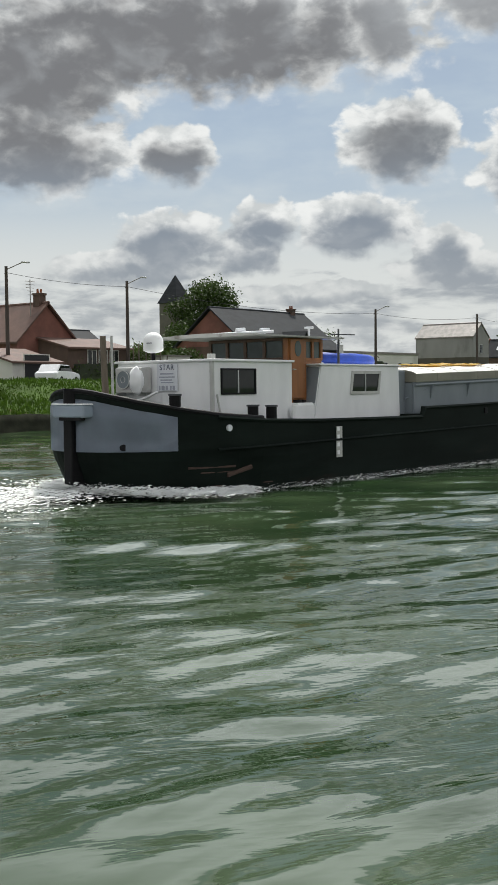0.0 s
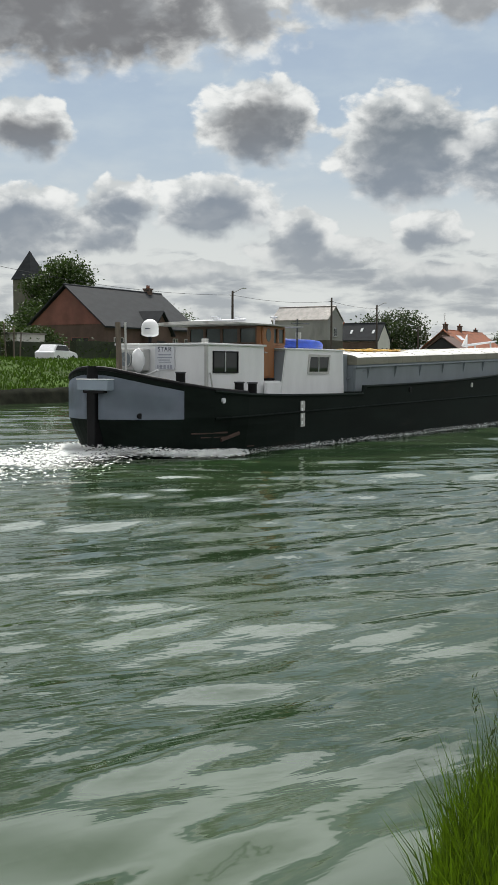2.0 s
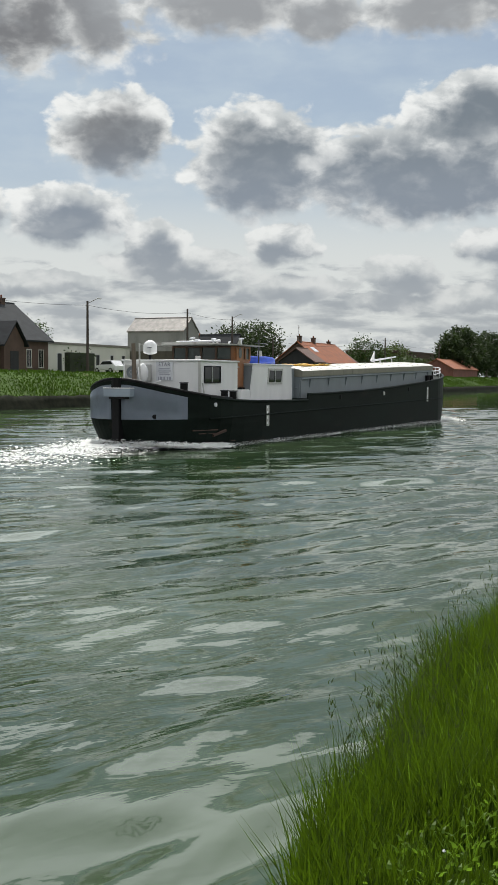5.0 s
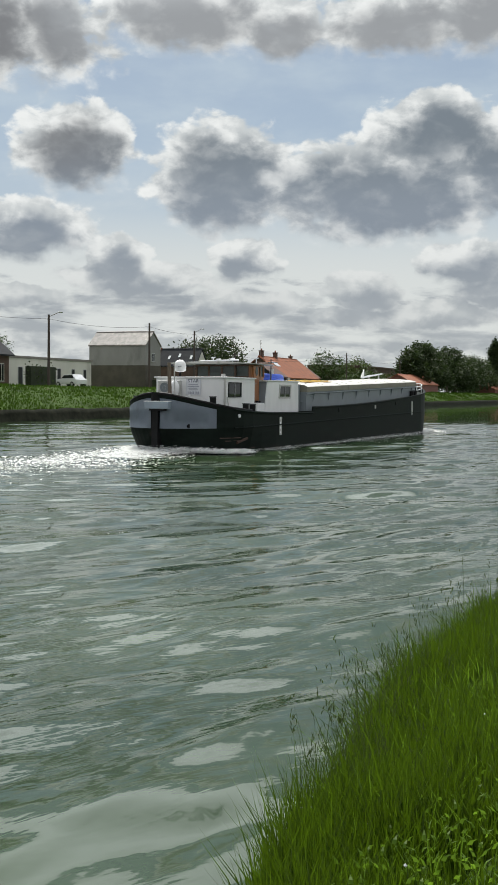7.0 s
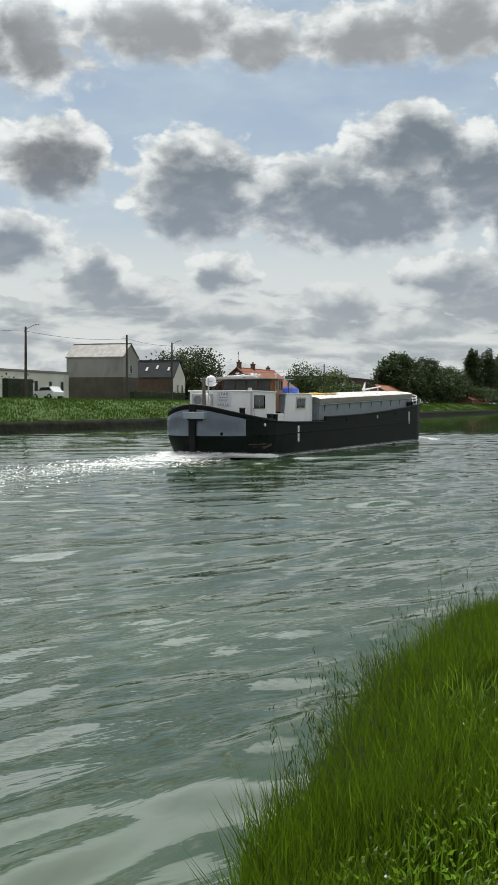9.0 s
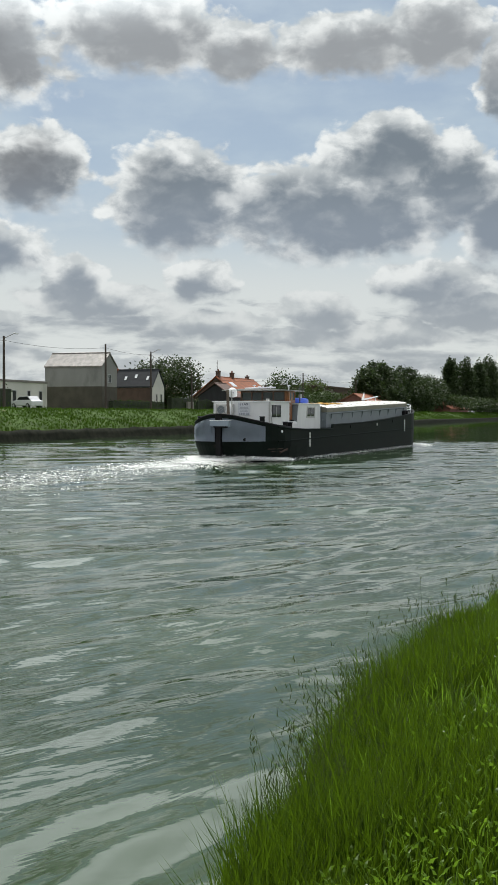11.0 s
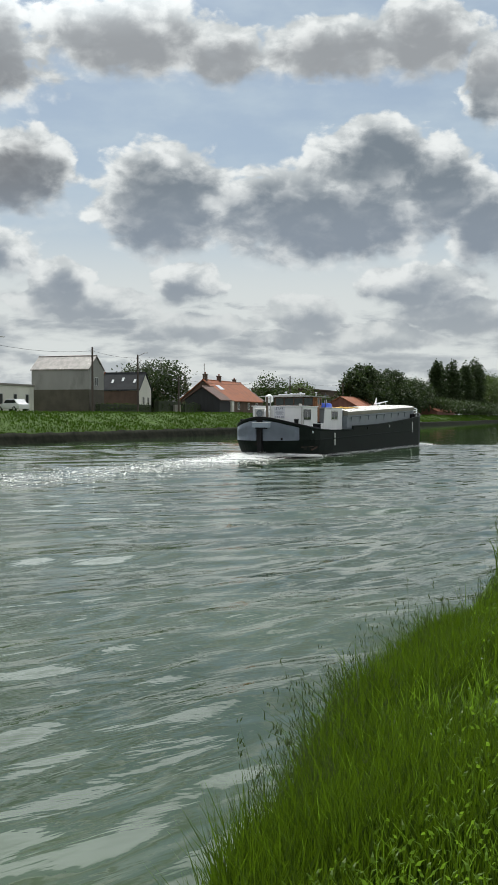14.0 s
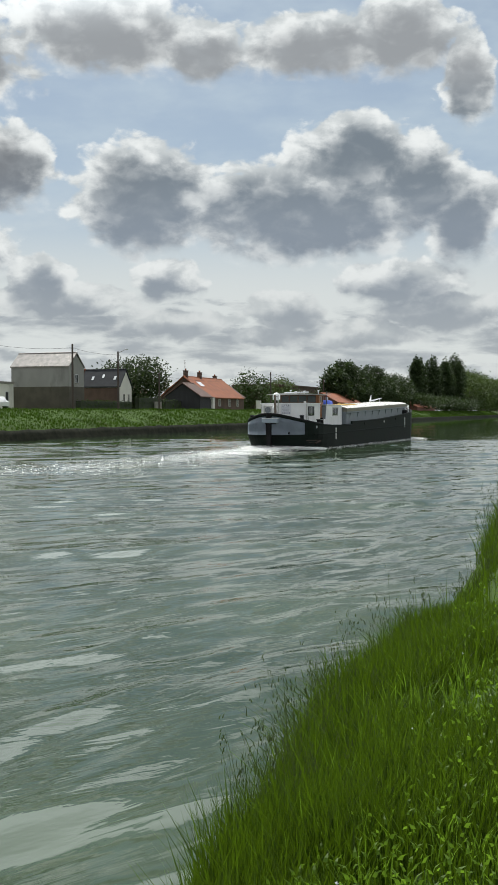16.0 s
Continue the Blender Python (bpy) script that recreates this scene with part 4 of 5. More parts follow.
def tube(b, points, r, seg=8):
    """One bent bar through the points."""
    rings = []
    for i, p in enumerate(points):
        way = (Vector(points[min(i + 1, len(points) - 1)]) - Vector(points[max(i - 1, 0)])).normalized()
        side = way.cross(Vector((0, 0, 1))).normalized()
        up = side.cross(way)
        rings.append([b.verts.new(Vector(p) + r * (math.cos(2 * math.pi * k / seg) * side + math.sin(2 * math.pi * k / seg) * up)) for k in range(seg)])
    for r0, r1 in zip(rings, rings[1:]):
        for k in range(seg):
            b.faces.new((r0[k], r0[(k + 1) % seg], r1[(k + 1) % seg], r1[k]))
    b.faces.new(rings[0][::-1])
    b.faces.new(rings[-1])
    bmesh.ops.recalc_face_normals(b, faces=b.faces[:])
    return b


def build_hull(root):
    b = bm_new()
    rows = []
    for x in HULL_STATIONS:
        top = sheer(x)
        levels = [-0.7, -0.25, 0.1, 0.45, 0.8, 1.05, 1.05 + (top - 1.05) * 0.5, top]
        ring = [b.verts.new(hull_point(x, z, -1)) for z in levels]
        # bulwark cap turned inwards, then the deck
        bb, _ = beam(x, top)
        ring += [b.verts.new((x, -max(0.0, bb - 0.09), top + 0.0)), b.verts.new((x, -max(0.0, bb - 0.10), top - 0.22))]
        ring += [b.verts.new((x, max(0.0, bb - 0.10), top - 0.22)), b.verts.new((x, max(0.0, bb - 0.09), top))]
        ring += [b.verts.new(hull_point(x, z, 1)) for z in levels[::-1]]
        rows.append(ring)
    for r0, r1 in zip(rows, rows[1:]):
        for i in range(len(r0) - 1):
            b.faces.new((r0[i], r1[i], r1[i + 1], r0[i + 1]))
    b.faces.new(rows[0])
    b.faces.new(rows[-1][::-1])
    bmesh.ops.remove_doubles(b, verts=b.verts[:], dist=0.001)
    bmesh.ops.recalc_face_normals(b, faces=b.faces[:])
    hull = part("hull", b, M["hull"], root, "black painted steel hull")
    # blue-grey field round the stern
    for side in (-1, 1):
        b = bm_new()
        rows = []
        for x in STERN_STATIONS:
            top = sheer(x) - 0.17
            rows.append([b.verts.new(hull_point(x, z, side, 0.014)) for z in (1.02, 1.02 + (top - 1.02) * 0.33, 1.02 + (top - 1.02) * 0.66, top)])
        for r0, r1 in zip(rows, rows[1:]):
            for i in range(3):
                b.faces.new((r0[i], r1[i], r1[i + 1], r0[i + 1]))
        bmesh.ops.solidify(b, geom=b.faces[:], thickness=0.008)
        bmesh.ops.recalc_face_normals(b, faces=b.faces[:])
        part("stern_field", b, M["hull_grey"], hull, "blue-grey painted field", smooth=True)
    # rubbing strakes
    for side in (-1, 1):
        for z, r in ((1.02, 0.035), (None, 0.05)):
            b = bm_new()
            tube(b, [hull_point(x, (z + 0.012 * (x - 3)) if z else sheer(x) - 0.04, side, 0.01) for x in [2.6, 3.2, 4, 6, 8.5, 10.9, 11.1, 14, 18, 22, 26, 30, 31, 32, 33, 34, 35, 35.8, 36.3]], r, 6)
            part("rubbing_strake", b, M["hull"], hull)
    # stem bar
    b = bm_new()
    box(b, 36.44, 36.6, -0.09, 0.09, -0.4, 2.97, 0.03)
    part("stem_bar", b, M["hull"], hull)
    # black bulwark cap along the stern
    for side in (-1, 1):
        b = bm_new()
        tube(b, [(x, side * (beam(x, 2)[0] - 0.04), sheer(x) + 0.01) for x in STERN_STATIONS + [2.1, 2.6, 3.2, 4.0]], 0.06)
        part("bulwark_cap", b, M["black"], hull)
    return hull


def build_stern(root):
    b = bm_new()
    box(b, 0.12, 0.9, -0.64, 0.42, 1.78, 2.06, 0.04)
    ledge = part("stern_ledge", b, M["hull_grey"], root, "blue-grey ledge over the rudder")
    b = bm_new()
    box(b, 0.11, 0.8, -0.65, 0.43, 2.06, 2.09, 0.01)
    part("ledge_cap", b, M["white"], ledge, "pale worn edge")
    b = bm_new()
    box(b, 0.19, 0.7, -0.15, 0.13, 0.3, 1.77, 0.03)
    part("rudder_trunk", b, M["black"], root, "black rudder trunk")
    b = bm_new()
    box(b, 0.14, 0.3, -0.5, 0.22, 1.71, 1.79, 0.02)
    part("rudder_collar", b, M["black"], root)
    b = bm_new()
    rod(b, (0.35, 0, 2.05), (0.35, 0, 2.42), 0.19, seg=14)
    part("rudder_head", b, M["black"], root, "black iron rudder head")
    b = bm_new()
    rod(b, (1.25, -0.12, 2.0), (1.2, -0.1, 3.6), 0.085, 0.07, 10)
    post = part("stern_post", b, M["post"], root, "weathered wooden post")
    b = bm_new()
    rod(b, (1.3, -0.3, 2.0), (1.3, -0.28, 3.6), 0.03, seg=8)
    part("flag_staff", b, M["grey"], post)
    # scupper and hawse holes
    for x, z, m in ((0.75, 1.12, "black"), (2.9, 1.5, "sign")):
        b = bm_new()
        p = Vector(hull_point(x, z, -1, 0.0))
        rod(b, p + Vector((0, 0.03, 0)), p + Vector((-0.02 if x < 1 else 0, -0.035, 0)), 0.075, seg=12)
        part("scupper", b, M[m], root)
    # rusty scrapes and a hung fender low on the side
    for x0, x1, z, h, tilt in ((1.9, 3.1, 0.62, 0.05, 0.0), (2.2, 3.4, 0.5, 0.03, 0.0), (2.9, 3.6, 0.42, 0.11, 0.16), (2.6, 4.4, 0.18, 0.03, 0.0)):
        b = bm_new()
        rod(b, hull_point(x0, z, -1, 0.015), hull_point(x1, z + tilt, -1, 0.015), h / 2, seg=6)
        part("rusty_scrape", b, M["rust"], root, "rusty scraped steel strip")
    # bollards
    for side in (-1, 1):
        for x, y, z in ((1.85, 1.72, 1.78), (3.98, 2.18, 1.5), (4.66, 2.18, 1.48), (29.2, 2.12, 2.15), (29.9, 2.12, 2.18)):
            b = bm_new()
            rod(b, (x, side * y, z), (x, side * y, z + 0.46), 0.13, seg=14)
            pst = part("bollard", b, M["black"], root)
            b = bm_new()
            rod(b, (x, side * y, z + 0.46), (x, side * y, z + 0.5), 0.155, seg=14)
            part("bollard_cap", b, M["deck"], pst)


def side_window(parent, x0, x1, z0, z1, y, lean=0.0, frame_mat="black", wide=0.04, split=True):
    """A sliding window in a wall that faces starboard at y."""
    out = -1
    b = bm_new()
    def corner(x, z, d):
        return (x + lean * (z - z0) / (z1 - z0), d)
    b2 = bm_new()
    prism(b2, [(x0, z0), (x1, z0), (x1 + lean, z1), (x0 + lean, z1)], y + 0.02, y + out * 0.012, "y")
    pane = None
    outer = [(x0 - wide, z0 - wide), (x1 + wide, z0 - wide), (x1 + wide + lean, z1 + wide), (x0 - wide + lean, z1 + wide)]
    inner = [(x0, z0), (x1, z0), (x1 + lean, z1), (x0 + lean, z1)]
    for i in range(4):
        j = (i + 1) % 4
        prism(b, [outer[i], outer[j], inner[j], inner[i]], y + 0.01, y + out * 0.035, "y")
    fr = part("window", b, M[frame_mat], parent)
    pane = part("pane", b2, M["glass"], fr)
    if split:
        b = bm_new()
        xm = (x0 + x1) / 2 + lean / 2 - 0.02
        box(b, xm - 0.018, xm + 0.018, y - 0.03, y, z0, z1)
        part("mullion", b, M["trim"], fr)
    return fr


def build_cabin(root):
    # aft cabin with a rounded roof edge
    b = bm_new()
    box(b, 3.2, 6.22, -1.6, 1.6, 1.4, 3.05, 0.05)
    cabin = part("aft_cabin", b, M["white"], root, "white painted steel aft cabin")
    b = bm_new()
    box(b, 3.14, 6.24, -1.66, 1.66, 3.02, 3.08, 0.015)
    part("cabin_roof", b, M["white"], cabin)
    b = bm_new()
    box(b, 3.17, 3.26, -1.63, -1.55, 1.5, 3.03, 0.01)
    part("corner_trim", b, M["grey"], cabin)
    b = bm_new()
    rod(b, (3.3, -1.66, 2.25), (3.42, -1.68, 1.72), 0.025, seg=8)
    part("drain_pipe", b, M["grey"], cabin)
    side_window(cabin, 3.54, 4.72, 2.28, 2.82, -1.6)
    b = bm_new()
    frame_ring(b, -0.55, 0.55, 2.3, 2.8, 0.04, 1.59, 1.63)
    part("window", b, M["black"], cabin, at=pose(4.2, 0, 0))
    b = bm_new()
    box(b, 3.3, 3.45, -1.5, -1.36, 3.06, 3.2, 0.01)
    part("deck_light", b, M["grey"], cabin)
    # air conditioner on the aft wall
    b = bm_new()
    box(b, 2.84, 3.17, 0.36, 1.3, 2.30, 2.92, 0.03)
    ac = part("air_conditioner", b, M["grey"], root, "weathered white air-conditioner unit")
    b = bm_new()
    rod(b, (2.842, 0.98, 2.62), (2.815, 0.98, 2.62), 0.235, seg=24)
    fan = part("fan_disc", b, M["coaming"], ac, "dark fan opening")
    for r in (0.235, 0.08):
        b = bm_new()
        made = bmesh.ops.create_circle(b, segments=24, radius=r)["verts"]
        ring = bmesh.ops.extrude_edge_only(b, edges=b.edges[:])
        bmesh.ops.scale(b, vec=(0.9, 0.9, 1), verts=[g for g in ring["geom"] if isinstance(g, bmesh.types.BMVert)])
        bmesh.ops.solidify(b, geom=b.faces[:], thickness=0.012)
        part("grille_ring", b, M["grey"], fan, at=pose(2.80, 0.98, 2.62, 0, 90, 0))
    b = bm_new()
    made = bmesh.ops.create_icosphere(b, subdivisions=3, radius=1.0)["verts"]
    for v in made:
        v.co *= 1 + 0.22 * noise.noise(v.co * 2.3)
    bmesh.ops.transform(b, matrix=pose(2.8, 0.5, 2.58) @ Matrix.Diagonal((0.14, 0.2, 0.34, 1)), verts=made)
    part("plastic_wrap", b, M["white"], ac, "white plastic wrapping", smooth=True)
    b = bm_new()
    last = None
    for k in range(9):
        f = k / 8
        p = Vector((2.75, 1.25 - 1.5 * f, 2.2 - 0.12 * math.sin(math.pi * f) + 0.12 * f * f))
        if last is not None:
            rod(b, last, p, 0.03, seg=6)
        last = p
    part("hose", b, M["white"], ac)
    for y in (0.6, 1.3):
        b = bm_new()
        box(b, 2.86, 3.19, y - 0.02, y + 0.02, 2.22, 2.30)
        part("bracket", b, M["trim"], ac)
    # name board
    b = bm_new()
    box(b, 3.155, 3.175, -0.52, 0.16, 2.33, 2.99)
    board = part("name_board", b, M["sign"], root, "pale name board with dark lettering")
    curve = bpy.data.curves.new("board_lettering", "FONT")
    curve.body, curve.size, curve.extrude, curve.align_x, curve.align_y = "STAR", 0.19, 0.002, "CENTER", "CENTER"
    curve.space_character = 1.15
    helper = new("lettering_helper", curve)
    me = bpy.data.meshes.new_from_object(helper)
    bpy.data.objects.remove(helper)
    me.materials.append(M["text"])
    word = new("lettering", me)
    word.matrix_basis = Matrix(((0, 0, -1, 3.15), (-1, 0, 0, -0.18), (0, 1, 0, 2.90), (0, 0, 0, 1)))
    word.parent = board
    # lines too small to read, as bars
    for y0, y1, z, h in ((0.04, -0.40, 2.75, 0.035), (0.08, -0.44, 2.67, 0.03), (0.04, -0.36, 2.60, 0.03), (0.02, -0.40, 2.54, 0.025), (0.08, 0.04, 2.41, 0.11), (0.0, -0.1, 2.41, 0.11), (-0.14, -0.22, 2.41, 0.11), (-0.28, -0.34, 2.41, 0.11), (-0.37, -0.45, 2.41, 0.11)):
        b = bm_new()
        box(b, 3.149, 3.155, min(y0, y1), max(y0, y1), z - h / 2, z + h / 2)
        part("lettering_bar", b, M["faint_text"], board)
    # radome
    b = bm_new()
    rod(b, (3.5, 0.62, 3.05), (3.5, 0.62, 3.38), 0.05, seg=10)
    dome = part("radome_mast", b, M["black"], root)
    b = bm_new()
    made = bmesh.ops.create_uvsphere(b, u_segments=24, v_segments=16, radius=0.25)["verts"]
    for v in made:
        # domed top, straight flanks and a flat foot with a rounded rim
        if v.co.z < 0:
            f = min(1.0, -v.co.z / 0.25)
            wide = min(1.0, 1.06 * (1 - f ** 8)) / max(1e-4, math.sqrt(max(1e-8, 1 - f * f))) if f < 0.999 else 0.0
            v.co.x *= wide
            v.co.y *= wide
            v.co.z *= 1.12
    bmesh.ops.transform(b, matrix=Matrix.Translation((3.5, 0.62, 3.54)), verts=made)
    part("radome", b, M["white"], dome, "white satellite dome", smooth=True)
    b = bm_new()
    box(b, 3.23, 3.26, 0.42, 0.58, 3.5, 3.52)
    part("radome_label", b, M["text"], dome)


def build_wheelhouse(root):
    b = bm_new()
    box(b, 6.3, 7.85, -1.3, 1.3, 1.5, 3.1, 0.02)
    base = part("wheelhouse", b, M["wood"], root, "varnished wooden wheelhouse")
    # window posts and rails
    posts = [(6.32, y) for y in (-1.27, -0.62, 0.03, 0.66, 1.27)] + [(7.83, y) for y in (-1.27, -0.45, 0.45, 1.27)] + [(6.44, s * 1.27) for s in (-1, 1)] + [(7.06, s * 1.27) for s in (-1, 1)] + [(7.45, s * 1.27) for s in (-1, 1)]
    for x, y in posts:
        w = 0.05
        b = bm_new()
        box(b, x - w, x + w, y - w, y + w, 3.1, 3.64, 0.008)
        part("window_post", b, M["dark_wood"] if x < 6.4 else M["wood"], base)
    for z0, z1 in ((3.08, 3.16), (3.58, 3.66)):
        for x in (6.32, 7.83):
            b = bm_new()
            box(b, x - 0.045, x + 0.045, -1.3, 1.3, z0, z1, 0.008)
            part("rail", b, M["dark_wood"], base)
        for s in (-1, 1):
            b = bm_new()
            box(b, 6.3, 7.85, s * 1.27 - 0.045, s * 1.27 + 0.045, z0, z1, 0.008)
            part("rail", b, M["wood"], base)
    for x, y0, y1 in ((6.32, -1.22, 0.0), (6.32, 0.06, 1.22), (7.83, -1.22, -0.5), (7.83, -0.4, 0.4), (7.83, 0.5, 1.22)):
        b = bm_new()
        box(b, x - 0.008, x + 0.008, y0, y1, 3.14, 3.6)
        part("pane", b, M["bay_glass"], base)
    for s in (-1, 1):
        for x0, x1 in ((6.5, 7.0), (7.1, 7.42), (7.48, 7.8)):
            b = bm_new()
            box(b, x0, x1, s * 1.27 - 0.008, s * 1.27 + 0.008, 3.14, 3.6)
            part("pane", b, M["bay_glass"], base)
    # cambered roof with its overhang
    b = bm_new()
    prism(b, [(-1.72, 3.66), (1.72, 3.66), (1.72, 3.70), (0.9, 3.74), (0, 3.76), (-0.9, 3.74), (-1.72, 3.70)], 4.6, 8.3, "x")
    roof = part("wheelhouse_roof", b, M["roof_grey"], base, "pale cambered wheelhouse roof")
    for x, y, h in ((6.3, 0.2, 0.12), (6.7, -0.3, 0.16), (7.7, -1.0, 0.2), (7.0, 0.8, 0.22)):
        b = bm_new()
        rod(b, (x, y, 3.72), (x, y, 3.76 + h), 0.03, seg=8)
        rod(b, (x - 0.18, y, 3.76 + h), (x + 0.18, y, 3.78 + h), 0.03, seg=8)
        part("roof_fitting", b, M["sign"], roof)
    b = bm_new()
    rod(b, (5.9, 0.9, 3.8), (6.7, -0.6, 3.86), 0.04, seg=8)
    part("searchlight_bar", b, M["sign"], roof)
    # starboard door
    b = bm_new()
    box(b, 6.26, 6.84, -1.52, -1.46, 2.12, 3.62, 0.01)
    door = part("door", b, M["wood"], base, "orange varnished door with an oval pane")
    b = bm_new()
    rod(b, (6.55, -1.50, 3.38), (6.55, -1.53, 3.38), 0.13, seg=20)
    bmesh.ops.scale(b, vec=(1, 1, 1.55), space=Matrix.Translation((0, 0, -3.38)), verts=b.verts[:])
    part("pane", b, M["bay_glass"], door)
    b = bm_new()
    rod(b, (6.34, -1.52, 2.85), (6.34, -1.56, 2.85), 0.02, seg=8)
    rod(b, (6.34, -1.56, 2.85), (6.42, -1.56, 2.85), 0.012, seg=8)
    part("handle", b, M["trim"], door)
    b = bm_new()
    box(b, 6.22, 6.98, -1.46, -1.30, 1.4, 3.64, 0.01)
    part("side_wall", b, M["wood"], base)
    b = bm_new()
    box(b, 6.24, 6.86, -1.76, -1.30, 1.4, 2.0, 0.02)
    part("step", b, M["white"], base, "white step below the door")
    b = bm_new()
    box(b, 6.0, 6.9, -1.78, -1.72, 1.4, 1.95, 0.015)
    part("step_side", b, M["white"], base)


def build_fore_cabin(root):
    b = bm_new()
    prism(b, [(6.86, 1.4), (10.98, 1.4), (10.9, 2.97), (7.2, 2.97)], -1.76, 1.76, "y")
    bmesh.ops.bevel(b, geom=b.edges[:], offset=0.03, segments=2, affect="EDGES")
    cabin = part("fore_cabin", b, M["white"], root, "white steel deckhouse with a raked end")
    b = bm_new()
    prism(b, [(6.94, 1.98), (6.96, 1.98), (7.18, 2.92), (7.16, 2.92)], -1.74, -1.33, "y")
    part("end_panel", b, M["coaming"], cabin, "grey raked end panel")
    side_window(cabin, 8.56, 9.78, 2.27, 2.74, -1.76, lean=0.09, frame_mat="grey", wide=0.08)
    b = bm_new()
    box(b, 7.1, 10.95, -1.8, 1.8, 2.955, 3.0, 0.01)
    part("cabin_roof", b, M["white"], cabin)
    # shoes by the step
    for x in (6.4, 6.58):
        b = bm_new()
        box(b, x, x + 0.11, -1.68, -1.42, 2.0, 2.08, 0.03)
        part("shoe", b, M["black"], cabin, "dark shoe left on the step")
    # covered dinghy
    b = bm_new()
    made = bmesh.ops.create_uvsphere(b, u_segments=28, v_segments=14, radius=1.0)["verts"]
    bmesh.ops.transform(b, matrix=pose(9.5, -0.75, 3.06) @ Matrix.Diagonal((1.42, 0.62, 0.30, 1)), verts=made)
    for v in b.verts:
        v.co.z = min(3.30 + 0.04 * noise.noise(v.co * 1.7) - 0.03 * (v.co.x - 9.5), max(3.0, 3.0 + (v.co.z - 3.0) * 1.6 + 0.05 * noise.noise(v.co * 4)))
    dinghy = part("dinghy_cover", b, M["blue"], root, "blue tarpaulin over a small dinghy", smooth=True)
    b = bm_new()
    rod(b, (7.4, -1.0, 3.03), (10.6, -1.0, 3.03), 0.05, seg=8)
    part("dinghy_edge", b, M["sign"], dinghy)
    # signal mast with its yard
    b = bm_new()
    rod(b, (8.55, -1.35, 2.97), (8.55, -1.35, 3.95), 0.035, 0.025, 10)
    mast = part("signal_mast", b, M["deck"], root, "thin signal mast")
    b = bm_new()
    rod(b, (8.2, -1.35, 3.8), (9.3, -1.35, 3.82), 0.018, seg=8)
    part("yard", b, M["deck"], mast)
    b = bm_new()
    rod(b, (8.62, -1.35, 3.3), (8.62, -1.35, 3.52), 0.09, seg=12)
    part("mast_lamp", b, M["grey"], mast)
    b = bm_new()
    rod(b, (9.2, -0.9, 3.24), (11.6, -0.6, 2.98), 0.02, seg=6)
    part("boat_hook", b, M["sign"], root)


def rise(x):
    return 0.0245 * (x - 11.3)


def build_hold(root):
    # coaming as a box along the hold
    x0, x1 = 11.35, 30.4
    for side in (-1, 1):
        b = bm_new()
        a = [(x0, 1.5), (x1, 2.0), (x1, 2.50 + rise(x1)), (x0, 2.50)]
        prism(b, a, side * 1.93, side * 1.99, "y")
        wall = part("coaming", b, M["coaming"], root, "grey painted hold coaming")
        b = bm_new()
        rod(b, (x0, side * 2.01, 2.42), (x1, side * 2.01, 2.42 + rise(x1)), 0.045, seg=8)
        part("coaming_rail", b, M["coaming"], wall)
        for k in range(9):
            x = x0 + 0.9 + k * 2.15
            b = bm_new()
            z = 2.40 + rise(x)
            prism(b, [(side * 1.99, z - 0.42), (side * 2.09, z), (side * 1.99, z)], x - 0.03, x + 0.03, "x")
            part("coaming_bracket", b, M["coaming"], wall)
    for x in (x0, x1):
        b = bm_new()
        box(b, x - 0.03, x + 0.03, -1.93, 1.93, 1.5, 2.48 + rise(x))
        part("coaming_end", b, M["coaming"], root)
    # grey machinery casing between the deckhouse and the hold
    b = bm_new()
    box(b, 10.98, 11.32, -1.7, 1.7, 1.5, 2.84, 0.03)
    part("casing", b, M["coaming"], root)
    b = bm_new()
    rod(b, (11.2, -1.75, 2.02), (12.0, -2.02, 2.32), 0.025, seg=6)
    part("stay", b, M["coaming"], root)
    # hatch covers, one arched panel after another
    count = 16
    step = (x1 - x0) / count
    for k in range(count):
        a, c = x0 + k * step, x0 + (k + 1) * step - 0.012
        b = bm_new()
        z = 2.50
        jog = 0.012 * ((k * 7) % 3 - 1)
        out = [(-2.05, z), (2.05, z), (2.05, z + 0.24)] + [(2.02 * math.cos(t), z + 0.24 + 0.2 * math.sin(t) ** 0.8 + jog) for t in [math.pi * j / 12 for j in range(1, 12)]] + [(-2.05, z + 0.24)]
        prism(b, out, a, c, "x")
        for v in b.verts:
            v.co.z += rise(v.co.x)
        # upright faces take the darker olive grey, the rest the white
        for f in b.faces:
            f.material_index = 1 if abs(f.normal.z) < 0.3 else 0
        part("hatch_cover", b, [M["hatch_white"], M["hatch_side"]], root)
    # yellow tarpaulin lying on the covers
    n = 26
    b = bm_new()
    grid = []
    for i in range(n):
        row = []
        for j in range(n):
            x = 13.2 + 3.6 * i / (n - 1) + 0.12 * noise.noise((i * 0.4, j * 0.3, 2))
            y = -1.35 + 1.4 * j / (n - 1) + 0.15 * noise.noise((i * 0.3, j * 0.4, 5))
            t = math.acos(max(-1, min(1, y / 2.02)))
            zz = 2.74 + 0.2 * math.sin(t) ** 0.8 + rise(x) + 0.03 + 0.09 * abs(noise.noise((i * 0.25, j * 0.3, 8)))
            row.append(b.verts.new((x, y, zz)))
        grid.append(row)
    for i in range(n - 1):
        for j in range(n - 1):
            b.faces.new((grid[i][j], grid[i + 1][j], grid[i + 1][j + 1], grid[i][j + 1]))
    bmesh.ops.solidify(b, geom=b.faces[:], thickness=0.02)
    part("yellow_tarpaulin", b, M["yellow"], root, "crumpled yellow tarpaulin", smooth=True)
    # lowered mast with a white pennant
    b = bm_new()
